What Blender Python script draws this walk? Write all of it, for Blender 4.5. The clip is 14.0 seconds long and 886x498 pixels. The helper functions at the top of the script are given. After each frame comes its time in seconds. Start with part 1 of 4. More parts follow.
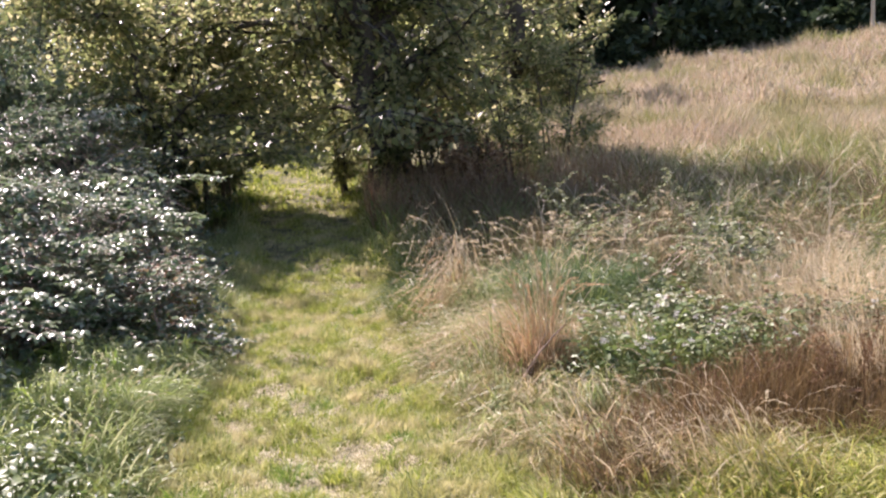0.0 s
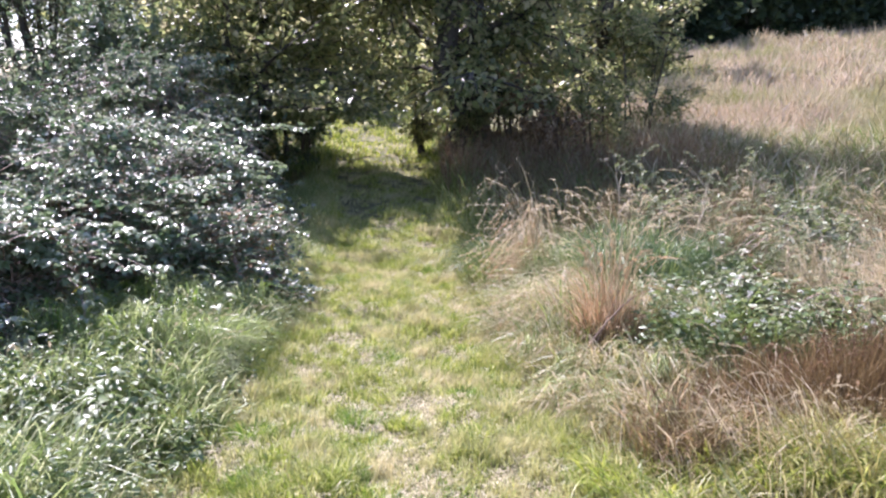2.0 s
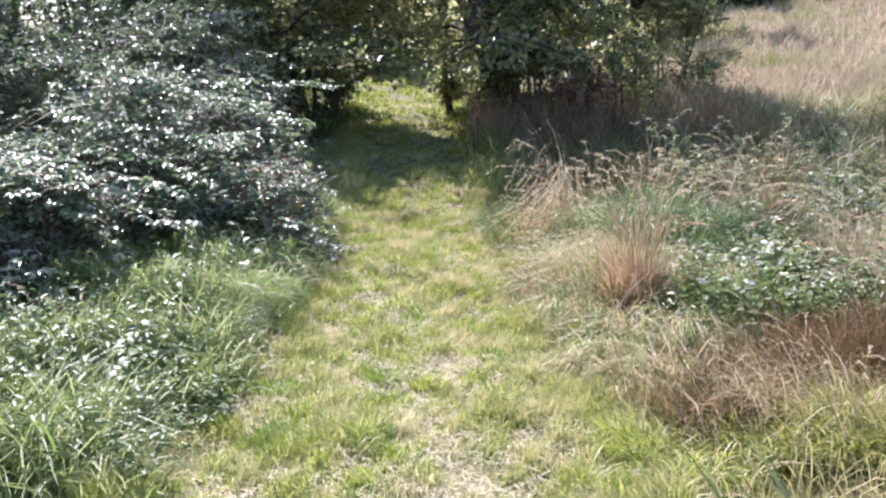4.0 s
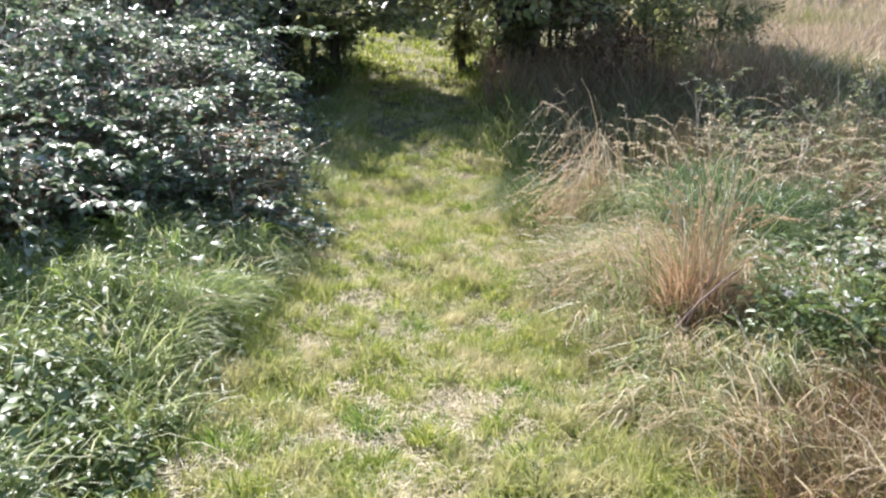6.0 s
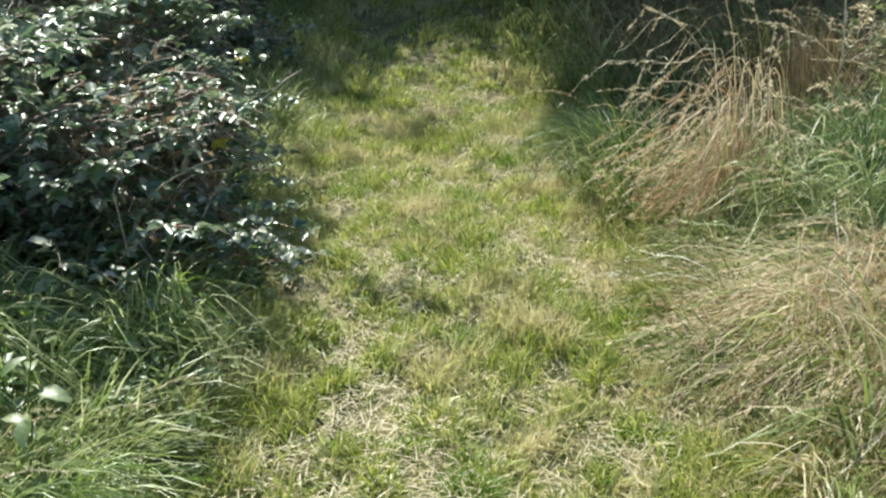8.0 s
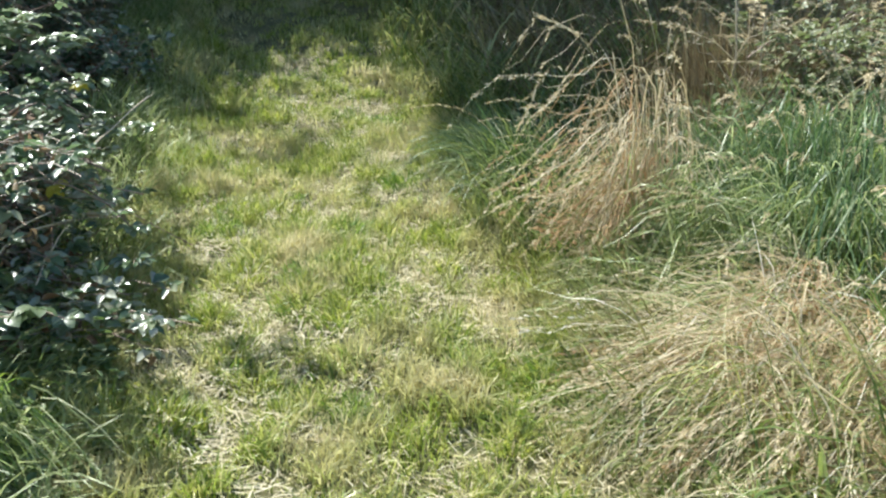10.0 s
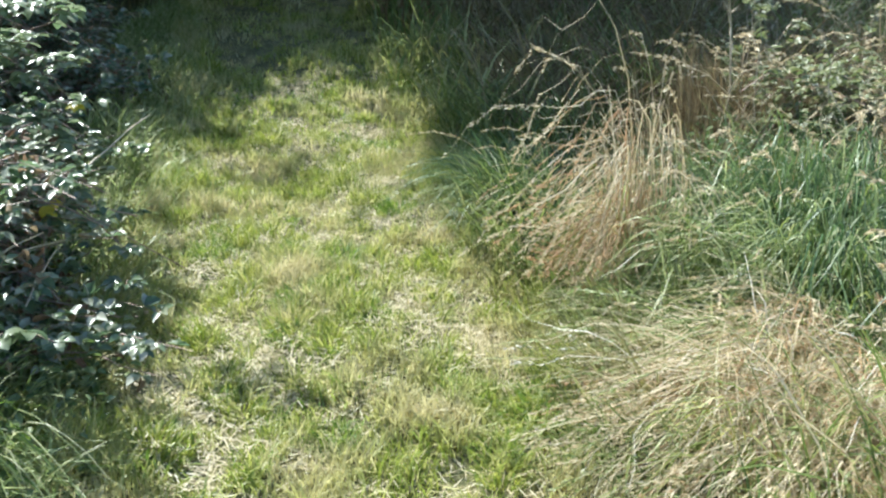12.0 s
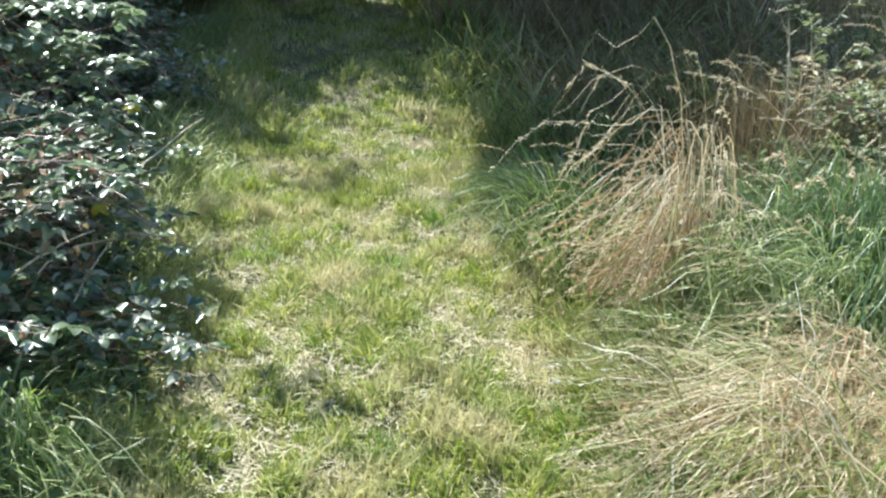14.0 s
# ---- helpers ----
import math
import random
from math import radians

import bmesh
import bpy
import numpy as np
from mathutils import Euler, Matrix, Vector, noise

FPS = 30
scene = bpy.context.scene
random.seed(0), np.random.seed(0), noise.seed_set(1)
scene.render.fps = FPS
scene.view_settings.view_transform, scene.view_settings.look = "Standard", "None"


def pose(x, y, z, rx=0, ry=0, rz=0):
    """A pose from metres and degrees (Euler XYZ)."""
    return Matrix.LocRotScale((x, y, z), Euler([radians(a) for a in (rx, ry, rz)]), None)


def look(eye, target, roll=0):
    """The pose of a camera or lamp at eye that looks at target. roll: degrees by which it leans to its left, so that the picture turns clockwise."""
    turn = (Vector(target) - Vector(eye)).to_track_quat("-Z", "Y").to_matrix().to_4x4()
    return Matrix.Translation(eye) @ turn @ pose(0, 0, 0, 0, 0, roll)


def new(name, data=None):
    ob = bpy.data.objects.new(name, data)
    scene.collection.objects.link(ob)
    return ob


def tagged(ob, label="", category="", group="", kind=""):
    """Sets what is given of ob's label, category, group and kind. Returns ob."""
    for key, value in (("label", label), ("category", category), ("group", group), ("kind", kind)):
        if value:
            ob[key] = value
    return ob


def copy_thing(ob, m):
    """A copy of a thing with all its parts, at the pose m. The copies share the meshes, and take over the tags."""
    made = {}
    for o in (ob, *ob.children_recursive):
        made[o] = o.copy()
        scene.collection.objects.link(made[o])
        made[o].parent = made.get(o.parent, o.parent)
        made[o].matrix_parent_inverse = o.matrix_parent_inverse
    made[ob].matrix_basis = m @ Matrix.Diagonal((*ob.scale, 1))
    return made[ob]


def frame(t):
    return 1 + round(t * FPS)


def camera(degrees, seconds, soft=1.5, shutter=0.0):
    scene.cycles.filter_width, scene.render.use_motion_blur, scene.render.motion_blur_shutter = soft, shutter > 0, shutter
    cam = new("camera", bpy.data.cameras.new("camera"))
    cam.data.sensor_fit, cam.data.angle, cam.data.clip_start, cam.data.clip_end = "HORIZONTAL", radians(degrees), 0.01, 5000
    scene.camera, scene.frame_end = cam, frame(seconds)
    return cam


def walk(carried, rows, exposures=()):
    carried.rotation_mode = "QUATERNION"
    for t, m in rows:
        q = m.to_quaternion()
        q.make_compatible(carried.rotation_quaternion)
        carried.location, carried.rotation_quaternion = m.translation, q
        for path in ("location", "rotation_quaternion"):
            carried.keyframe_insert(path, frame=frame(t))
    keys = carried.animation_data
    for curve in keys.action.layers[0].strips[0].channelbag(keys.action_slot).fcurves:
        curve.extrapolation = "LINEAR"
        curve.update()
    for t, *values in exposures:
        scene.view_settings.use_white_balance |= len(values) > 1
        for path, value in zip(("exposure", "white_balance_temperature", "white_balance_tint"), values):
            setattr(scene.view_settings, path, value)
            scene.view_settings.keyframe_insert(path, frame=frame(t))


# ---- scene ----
cam = camera(54.4, 14.0, soft=2.3)
METRES, EYE, TILT, LEAN, TURN = 3.9, 1.55, -8.0, 3.0, 0.0
ROWS = [
    (0.0, 0.0, 0.0, 0.0, 0.0, 0.0, -0.0),
    (0.5, -0.005, -0.0149, -0.0056, 2.14, -0.47, -1.35),
    (1.0, -0.0062, -0.0179, -0.0083, 3.17, -0.92, -2.53),
    (1.5, -0.0049, -0.0147, -0.0095, 3.9, -1.6, -3.43),
    (2.0, -0.0071, -0.0132, -0.01, 4.65, -2.35, -3.96),
    (2.5, -0.0088, -0.0125, -0.0108, 5.49, -3.21, -4.15),
    (3.0, -0.0095, -0.0187, -0.0114, 5.64, -3.69, -4.39),
    (5.5, -0.018, 0.129, -0.0021, 7.49, -7.2, -5.85),
    (6.0, -0.0458, 0.2641, 0.007, 7.06, -8.02, -5.99),
    (6.5, -0.0755, 0.4073, 0.0193, 7.03, -10.82, -6.04),
    (7.0, -0.1138, 0.5392, 0.038, 6.86, -12.64, -6.07),
    (7.5, -0.1523, 0.6669, 0.0486, 6.64, -14.23, -5.81),
    (8.0, -0.1691, 0.7841, 0.0641, 5.79, -16.6, -3.92),
    (8.5, -0.1738, 0.8555, 0.0728, -0.24, -17.07, -3.36),
    (11.0, -0.1676, 0.8904, 0.0865, -2.3, -16.51, -2.51),
    (11.5, -0.1702, 0.8905, 0.0865, -2.4, -15.91, -3.02),
    (12.0, -0.1715, 0.89, 0.0877, -2.2, -15.41, -3.6),
    (12.5, -0.171, 0.8904, 0.0865, -1.9, -14.97, -4.28),
    (13.0, -0.1694, 0.8953, 0.0858, -1.42, -15.02, -5.21),
    (13.5, -0.1729, 0.8926, 0.0875, 0.08, -14.91, -5.36),
    (14.0, -0.1705, 0.8926, 0.0877, 1.3, -14.86, -5.17),
]
walk(cam, [(t, pose(0, 0, EYE, TILT, LEAN, TURN) @ pose(METRES * x, METRES * y, METRES * z, 90 + pitch, roll, yaw)) for t, x, y, z, yaw, pitch, roll in ROWS],
     exposures=[(0.0, 0.98, 6450, 33), (0.5, 1.03, 6230, 31), (2.0, 1.19, 5720, 32), (3.0, 1.19, 5690, 29), (5.5, 1.10, 5800, 25), (7.0, 0.93, 6080, 11), (8.5, 0.70, 6150, 4), (11.0, 1.07, 5760, 5), (14.0, 1.09, 5680, 6)])


# ---- daylight: sun ahead and to the left, clear sky ----
SUN_WAY = Vector((-0.60, 0.79, 1.10)).normalized()     # from the ground towards the sun
world = bpy.data.worlds.new("sky")
scene.world = world
world.use_nodes = True
wn = world.node_tree
sky = wn.nodes.new("ShaderNodeTexSky")
sky.sky_type, sky.sun_disc = "NISHITA", False
sky.sun_elevation = math.asin(SUN_WAY.z)
sky.sun_rotation = math.atan2(SUN_WAY.x, SUN_WAY.y)
wn.links.new(sky.outputs[0], wn.nodes["Background"].inputs[0])
wn.nodes["Background"].inputs[1].default_value = 0.115
sun = new("sun", bpy.data.lights.new("sun", "SUN"))
sun.data.energy, sun.data.angle, sun.data.color = 5.0, radians(0.55), (1.0, 0.94, 0.84)
sun.matrix_world = look((0, 0, 30), Vector((0, 0, 30)) - SUN_WAY)

# ---- materials ----


def leafy(name, stops, rough=0.45, spec=0.5, through_light=0.35, patch=(0, 0, 0), patch_scale=1.2, patch_low=0.5, patch_high=0.62, glow=1.25):
    """A thin leaf or blade: colour varied leaf by leaf, with drier patches, a little sheen and light shining through."""
    m = bpy.data.materials.new(name)
    m.use_nodes = True
    nt = m.node_tree
    n, l = nt.nodes, nt.links
    p = n["Principled BSDF"]
    geo = n.new("ShaderNodeNewGeometry")
    ramp = n.new("ShaderNodeValToRGB")
    el = ramp.color_ramp.elements
    while len(el) < len(stops):
        el.new(0.5)
    for i, c in enumerate(stops):
        el[i].position, el[i].color = i / max(1, len(stops) - 1), (*c, 1)
    l.new(geo.outputs["Random Per Island"], ramp.inputs[0])
    col = ramp.outputs[0]
    tex = n.new("ShaderNodeTexCoord")
    if sum(patch):
        big = n.new("ShaderNodeTexNoise")
        big.inputs["Scale"].default_value, big.inputs["Detail"].default_value = patch_scale, 4
        l.new(tex.outputs["Object"], big.inputs[0])
        rng = n.new("ShaderNodeMapRange")
        rng.inputs["From Min"].default_value, rng.inputs["From Max"].default_value = patch_low, patch_high
        l.new(big.outputs[0], rng.inputs[0])
        mix = n.new("ShaderNodeMix")
        mix.data_type = "RGBA"
        l.new(rng.outputs[0], mix.inputs["Factor"])
        l.new(col, mix.inputs["A"])
        mix.inputs["B"].default_value = (*patch, 1)
        col = mix.outputs["Result"]
    fine = n.new("ShaderNodeTexNoise")
    fine.inputs["Scale"].default_value, fine.inputs["Detail"].default_value = 60, 3
    l.new(tex.outputs["Object"], fine.inputs[0])
    fr = n.new("ShaderNodeMapRange")
    fr.inputs["To Min"].default_value, fr.inputs["To Max"].default_value = 0.7, 1.3
    l.new(fine.outputs[0], fr.inputs[0])
    hsv = n.new("ShaderNodeHueSaturation")
    l.new(col, hsv.inputs["Color"])
    l.new(fr.outputs[0], hsv.inputs["Value"])
    l.new(hsv.outputs[0], p.inputs["Base Color"])
    p.inputs["Roughness"].default_value = rough
    p.inputs["Specular IOR Level"].default_value = spec
    bump = n.new("ShaderNodeBump")
    bump.inputs["Strength"].default_value, bump.inputs["Distance"].default_value = 0.3, 0.004
    l.new(fine.outputs[0], bump.inputs["Height"])
    l.new(bump.outputs[0], p.inputs["Normal"])
    tr = n.new("ShaderNodeBsdfTranslucent")
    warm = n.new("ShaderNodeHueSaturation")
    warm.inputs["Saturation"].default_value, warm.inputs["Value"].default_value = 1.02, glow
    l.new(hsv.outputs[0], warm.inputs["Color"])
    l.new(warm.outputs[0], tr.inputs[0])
    mx = n.new("ShaderNodeMixShader")
    mx.inputs[0].default_value = through_light
    l.new(p.outputs[0], mx.inputs[1])
    l.new(tr.outputs[0], mx.inputs[2])
    l.new(mx.outputs[0], n["Material Output"].inputs[0])
    return m


def rough_solid(name, a, b, scale=8.0, rough=0.9, bump=0.5, stretch=(1, 1, 1)):
    """Bark, soil or thatch: two colours mixed by noise at two scales, with relief."""
    m = bpy.data.materials.new(name)
    m.use_nodes = True
    nt = m.node_tree
    n, l = nt.nodes, nt.links
    p = n["Principled BSDF"]
    tex = n.new("ShaderNodeTexCoord")
    mp = n.new("ShaderNodeMapping")
    mp.inputs["Scale"].default_value = stretch
    l.new(tex.outputs["Object"], mp.inputs[0])
    n1, n2 = n.new("ShaderNodeTexNoise"), n.new("ShaderNodeTexNoise")
    n1.inputs["Scale"].default_value, n1.inputs["Detail"].default_value = scale, 5
    n2.inputs["Scale"].default_value, n2.inputs["Detail"].default_value = scale * 9, 4
    l.new(mp.outputs[0], n1.inputs[0])
    l.new(mp.outputs[0], n2.inputs[0])
    add = n.new("ShaderNodeMath")
    add.operation = "MULTIPLY_ADD"
    add.inputs[1].default_value = 0.5
    l.new(n2.outputs[0], add.inputs[0])
    half = n.new("ShaderNodeMath")
    half.operation = "MULTIPLY"
    half.inputs[1].default_value = 0.5
    l.new(n1.outputs[0], half.inputs[0])
    l.new(half.outputs[0], add.inputs[2])
    ramp = n.new("ShaderNodeValToRGB")
    ramp.color_ramp.elements[0].position, ramp.color_ramp.elements[0].color = 0.38, (*a, 1)
    ramp.color_ramp.elements[1].position, ramp.color_ramp.elements[1].color = 0.62, (*b, 1)
    l.new(add.outputs[0], ramp.inputs[0])
    l.new(ramp.outputs[0], p.inputs["Base Color"])
    p.inputs["Roughness"].default_value = rough
    bp = n.new("ShaderNodeBump")
    bp.inputs["Strength"].default_value, bp.inputs["Distance"].default_value = bump, 0.02
    l.new(add.outputs[0], bp.inputs["Height"])
    l.new(bp.outputs[0], p.inputs["Normal"])
    return m


M_SOIL = rough_solid("soil_and_thatch", (0.055, 0.065, 0.02), (0.24, 0.21, 0.09), 5)
M_BARK = rough_solid("bark", (0.035, 0.03, 0.024), (0.13, 0.11, 0.085), 6, 0.9, 0.9, (1, 1, 0.25))
M_CANE = rough_solid("bramble_cane", (0.22, 0.13, 0.10), (0.46, 0.35, 0.27), 14, 0.5, 0.3)
M_DEAD = rough_solid("dead_stem", (0.42, 0.34, 0.22), (0.68, 0.58, 0.42), 14, 0.6, 0.3)
M_TURF = leafy("mown_grass", [(0.14, 0.20, 0.035), (0.28, 0.35, 0.055), (0.45, 0.47, 0.11), (0.63, 0.59, 0.30)], 0.45, 0.7, 0.42, (0.60, 0.54, 0.30), 3.1, 0.45, 0.66)
M_TUFT = leafy("lush_grass", [(0.085, 0.16, 0.026), (0.16, 0.27, 0.04), (0.28, 0.38, 0.06), (0.42, 0.46, 0.13)], 0.45, 0.6, 0.42)
M_LUSH = leafy("yellow_green_grass", [(0.11, 0.17, 0.03), (0.26, 0.33, 0.05), (0.47, 0.49, 0.09), (0.66, 0.63, 0.33)], 0.42, 0.9, 0.42)
M_THATCH = leafy("dry_clippings", [(0.42, 0.35, 0.19), (0.62, 0.53, 0.33), (0.74, 0.67, 0.48)], 0.5, 0.5, 0.25)
M_LONG = leafy("long_green_grass", [(0.08, 0.13, 0.03), (0.15, 0.21, 0.05), (0.25, 0.30, 0.08), (0.38, 0.38, 0.16)], 0.45, 0.55, 0.38, (0.30, 0.25, 0.11), 1.1, 0.52, 0.7)
M_TANHERB = leafy("dry_herb_leaf", [(0.11, 0.14, 0.045), (0.20, 0.23, 0.09), (0.33, 0.34, 0.19), (0.16, 0.22, 0.075), (0.44, 0.42, 0.30)], 0.5, 0.9, 0.36)
M_HAY = leafy("bleached_grass", [(0.42, 0.33, 0.18), (0.62, 0.52, 0.325), (0.77, 0.68, 0.48)], 0.5, 0.5, 0.35)
M_STRAW = leafy("white_straw", [(0.60, 0.54, 0.42), (0.76, 0.70, 0.57), (0.84, 0.79, 0.68)], 0.45, 0.7, 0.3)
M_RUST = leafy("reddish_dry_grass", [(0.40, 0.245, 0.125), (0.53, 0.36, 0.20), (0.64, 0.49, 0.31)], 0.55, 0.4, 0.42)
M_SILVER = leafy("silvery_verge_grass", [(0.16, 0.23, 0.06), (0.28, 0.35, 0.115), (0.41, 0.46, 0.19), (0.56, 0.56, 0.33)], 0.4, 0.7, 0.46)
M_BROWN = leafy("withered_grass", [(0.12, 0.09, 0.045), (0.21, 0.16, 0.085), (0.33, 0.27, 0.15)], 0.65, 0.3, 0.3)
M_MEADOW = leafy("ripe_meadow_grass", [(0.40, 0.31, 0.19), (0.52, 0.42, 0.29), (0.62, 0.51, 0.38), (0.38, 0.37, 0.18)], 0.6, 0.3, 0.3, (0.28, 0.30, 0.10), 0.35, 0.48, 0.66)
# Palest stops paint silver glints into some leaves; undersides are pale too.
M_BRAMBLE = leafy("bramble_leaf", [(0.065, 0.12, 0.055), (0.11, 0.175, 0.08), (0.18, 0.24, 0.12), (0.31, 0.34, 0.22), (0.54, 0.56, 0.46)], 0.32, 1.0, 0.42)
# Same leaf in darker stops: the thicket's shade is put into the colour.
M_SHADE_TONED_BRAMBLE = leafy("shade_toned_bramble_leaf", [(0.055, 0.095, 0.045), (0.09, 0.14, 0.065), (0.14, 0.19, 0.09), (0.24, 0.27, 0.17)], 0.36, 1.0, 0.38)
M_DEADLEAF = leafy("withered_leaf", [(0.17, 0.10, 0.055), (0.28, 0.18, 0.10), (0.40, 0.31, 0.18)], 0.7, 0.3, 0.3)
# Stops raised and greyed: haze over the hedge is put into the leaf colour.
M_SHRUB = leafy("shrub_leaf", [(0.06, 0.105, 0.05), (0.105, 0.16, 0.075), (0.17, 0.21, 0.11), (0.26, 0.28, 0.18)], 0.42, 1.0, 0.42)
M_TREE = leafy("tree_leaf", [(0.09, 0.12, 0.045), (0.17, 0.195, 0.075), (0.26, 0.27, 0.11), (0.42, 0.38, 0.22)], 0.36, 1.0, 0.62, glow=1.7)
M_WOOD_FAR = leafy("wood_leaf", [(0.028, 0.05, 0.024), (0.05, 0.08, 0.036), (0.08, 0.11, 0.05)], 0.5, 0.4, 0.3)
M_HERB = leafy("herb_leaf", [(0.09, 0.15, 0.04), (0.15, 0.21, 0.06), (0.22, 0.28, 0.10)], 0.46, 1.0, 0.34)
M_FLOWER = leafy("white_flower", [(0.62, 0.60, 0.52), (0.78, 0.77, 0.72)], 0.6, 0.3, 0.3, glow=1.0)
M_YELLOW = leafy("yellowed_leaf", [(0.55, 0.45, 0.04), (0.65, 0.55, 0.08)], 0.45, 0.5, 0.4)
M_DOCK = leafy("dried_dock", [(0.12, 0.07, 0.04), (0.21, 0.125, 0.07), (0.33, 0.21, 0.12)], 0.7, 0.2, 0.3)
M_RUSSET = leafy("russet_grass", [(0.10, 0.066, 0.03), (0.19, 0.13, 0.058), (0.33, 0.24, 0.11)], 0.6, 0.35, 0.34)
M_RUSH = leafy("green_sedge", [(0.05, 0.10, 0.035), (0.09, 0.155, 0.05), (0.14, 0.21, 0.075), (0.25, 0.29, 0.14)], 0.45, 0.55, 0.34)
M_GOLD = leafy("yellowing_grass", [(0.15, 0.15, 0.045), (0.27, 0.25, 0.08), (0.42, 0.37, 0.16), (0.54, 0.46, 0.26)], 0.5, 0.5, 0.38, (0.34, 0.30, 0.10), 1.6, 0.5, 0.68)

# ---- the lie of the land ----
rng = np.random.default_rng(7)
PATH_Y = np.array([-20, 0, 3.5, 5.3, 7.0, 9.0, 12.0, 16.0, 20.0, 30.0])
PATH_L = np.array([-1.2, -1.2, -1.34, -1.50, -1.68, -2.05, -2.7, -3.5, -4.4, -7.0])
PATH_R = np.array([0.5, 0.5, 0.22, -0.25, -0.55, -0.80, -1.25, -1.9, -2.7, -5.2])


def land(x, y):
    """Height of the ground: level at first, then a slope up to a flat top."""
    s = np.clip(np.asarray(y, float) - 7.5, 0, 38)
    z = 0.12 * s * s / (s + 2.5)
    far = np.clip((np.asarray(y, float) - 18) / 28, 0, 1)
    z = z + far * far * (3 - 2 * far) * 0.11 * (np.clip(np.asarray(x, float), 0, 40) - 14)
    near = np.exp(-((np.asarray(x, float) + 1) / 30) ** 2 - (np.asarray(y, float) / 45) ** 2)
    return z + near * 0.018 * (np.sin(2.3 * x + 1.1 * y) + np.sin(1.7 * y - 3.1 * x + 1) + np.sin(5.3 * x + 4.1 * y) + 0.7 * np.sin(14 * x + 3 * y) * np.sin(11 * y - 5 * x))


def off_path(x, y):
    """Distance outside the mown path; negative on it."""
    return np.maximum(np.interp(y, PATH_Y, PATH_L) - x, x - np.interp(y, PATH_Y, PATH_R))


def build(name, verts, faces, mat, parent=None, smooth=True):
    """One mesh object from an array of corners and a list of face arrays (rows of corner numbers)."""
    me = bpy.data.meshes.new(name)
    verts = np.ascontiguousarray(verts, dtype=np.float32)
    faces = [np.asarray(f) for f in faces if len(f)]
    me.vertices.add(len(verts))
    me.vertices.foreach_set("co", verts.ravel())
    loops = np.concatenate([f.ravel() for f in faces]).astype(np.int32)
    totals = np.concatenate([np.full(len(f), f.shape[1]) for f in faces]).astype(np.int32)
    starts = np.concatenate([[0], np.cumsum(totals)[:-1]]).astype(np.int32)
    me.loops.add(len(loops))
    me.loops.foreach_set("vertex_index", loops)
    me.polygons.add(len(totals))
    me.polygons.foreach_set("loop_start", starts)
    me.polygons.foreach_set("loop_total", totals)
    if smooth:
        me.polygons.foreach_set("use_smooth", np.ones(len(totals), dtype=bool))
    me.update(calc_edges=True)
    me.validate()
    me.materials.append(mat)
    ob = new(name, me)
    ob.parent = parent
    return ob


def joined(*soups):
    """Several (verts, faces) soups as one."""
    vs, fs, n = [], [], 0
    for v, f in soups:
        vs.append(v)
        fs += [np.asarray(a) + n for a in f]
        n += len(v)
    return np.concatenate(vs), fs


def unit(v):
    return v / np.maximum(1e-9, np.linalg.norm(v, axis=-1, keepdims=True))


def blades(base, height, width, lean, bend, segs=3, twist=0.5):
    """Grass blades: tapering ribbons that rise from base and bow along lean (x, y), bend: how far over they go."""
    n = len(base)
    height, width, bend = (np.broadcast_to(np.asarray(a, float), (n,)) for a in (height, width, bend))
    lean = unit(lean)
    ang = rng.uniform(-twist, twist, n) * np.pi
    side = np.stack([-lean[:, 1] * np.cos(ang) - lean[:, 0] * np.sin(ang), lean[:, 0] * np.cos(ang) - lean[:, 1] * np.sin(ang), np.zeros(n)], 1)
    rows = []
    for i in range(segs + 1):
        s = i / segs
        up = height * s * (1 - 0.42 * bend * bend * s * s * 0.9)
        over = height * s * s * 0.75 * bend
        p = base + np.stack([lean[:, 0] * over, lean[:, 1] * over, up], 1)
        if i == segs:
            rows.append(p[:, None])
        else:
            w = (width * (1 - s ** 2 * 0.7) * 0.5)[:, None]
            rows.append(np.stack([p - side * w, p + side * w], 1))
    v = np.concatenate(rows, 1)
    k = v.shape[1]
    off = (np.arange(n) * k)[:, None]
    quads = [off + np.array([[2 * i, 2 * i + 1, 2 * i + 3, 2 * i + 2]]) for i in range(segs - 1)]
    tri = off + np.array([[2 * segs - 2, 2 * segs - 1, 2 * segs]])
    return v.reshape(-1, 3), ([np.concatenate(quads)] if quads else []) + [tri]


def leaves(pos, way, normal, length, width, fold=0.25, droop=0.15):
    """Folded, pointed leaves at pos, each along way with its upper face to normal."""
    n = len(pos)
    length, width = (np.broadcast_to(np.asarray(a, float), (n,))[:, None] for a in (length, width))
    way = unit(way)
    side = unit(np.cross(normal, way))
    up = np.cross(way, side)
    l = way * length
    w = side * width * 0.5
    f = up * width * fold
    d = -up * length * droop
    v = np.stack([pos, pos + 0.3 * l + w * 0.85 + f, pos + 0.68 * l + w * 0.72 + f + d * 0.4, pos + l + d,
                  pos + 0.68 * l - w * 0.72 + f + d * 0.4, pos + 0.3 * l - w * 0.85 + f], 1)
    off = (np.arange(n) * 6)[:, None]
    return v.reshape(-1, 3), [np.concatenate([off + np.array([[0, 1, 2, 3]]), off + np.array([[0, 3, 4, 5]])])]


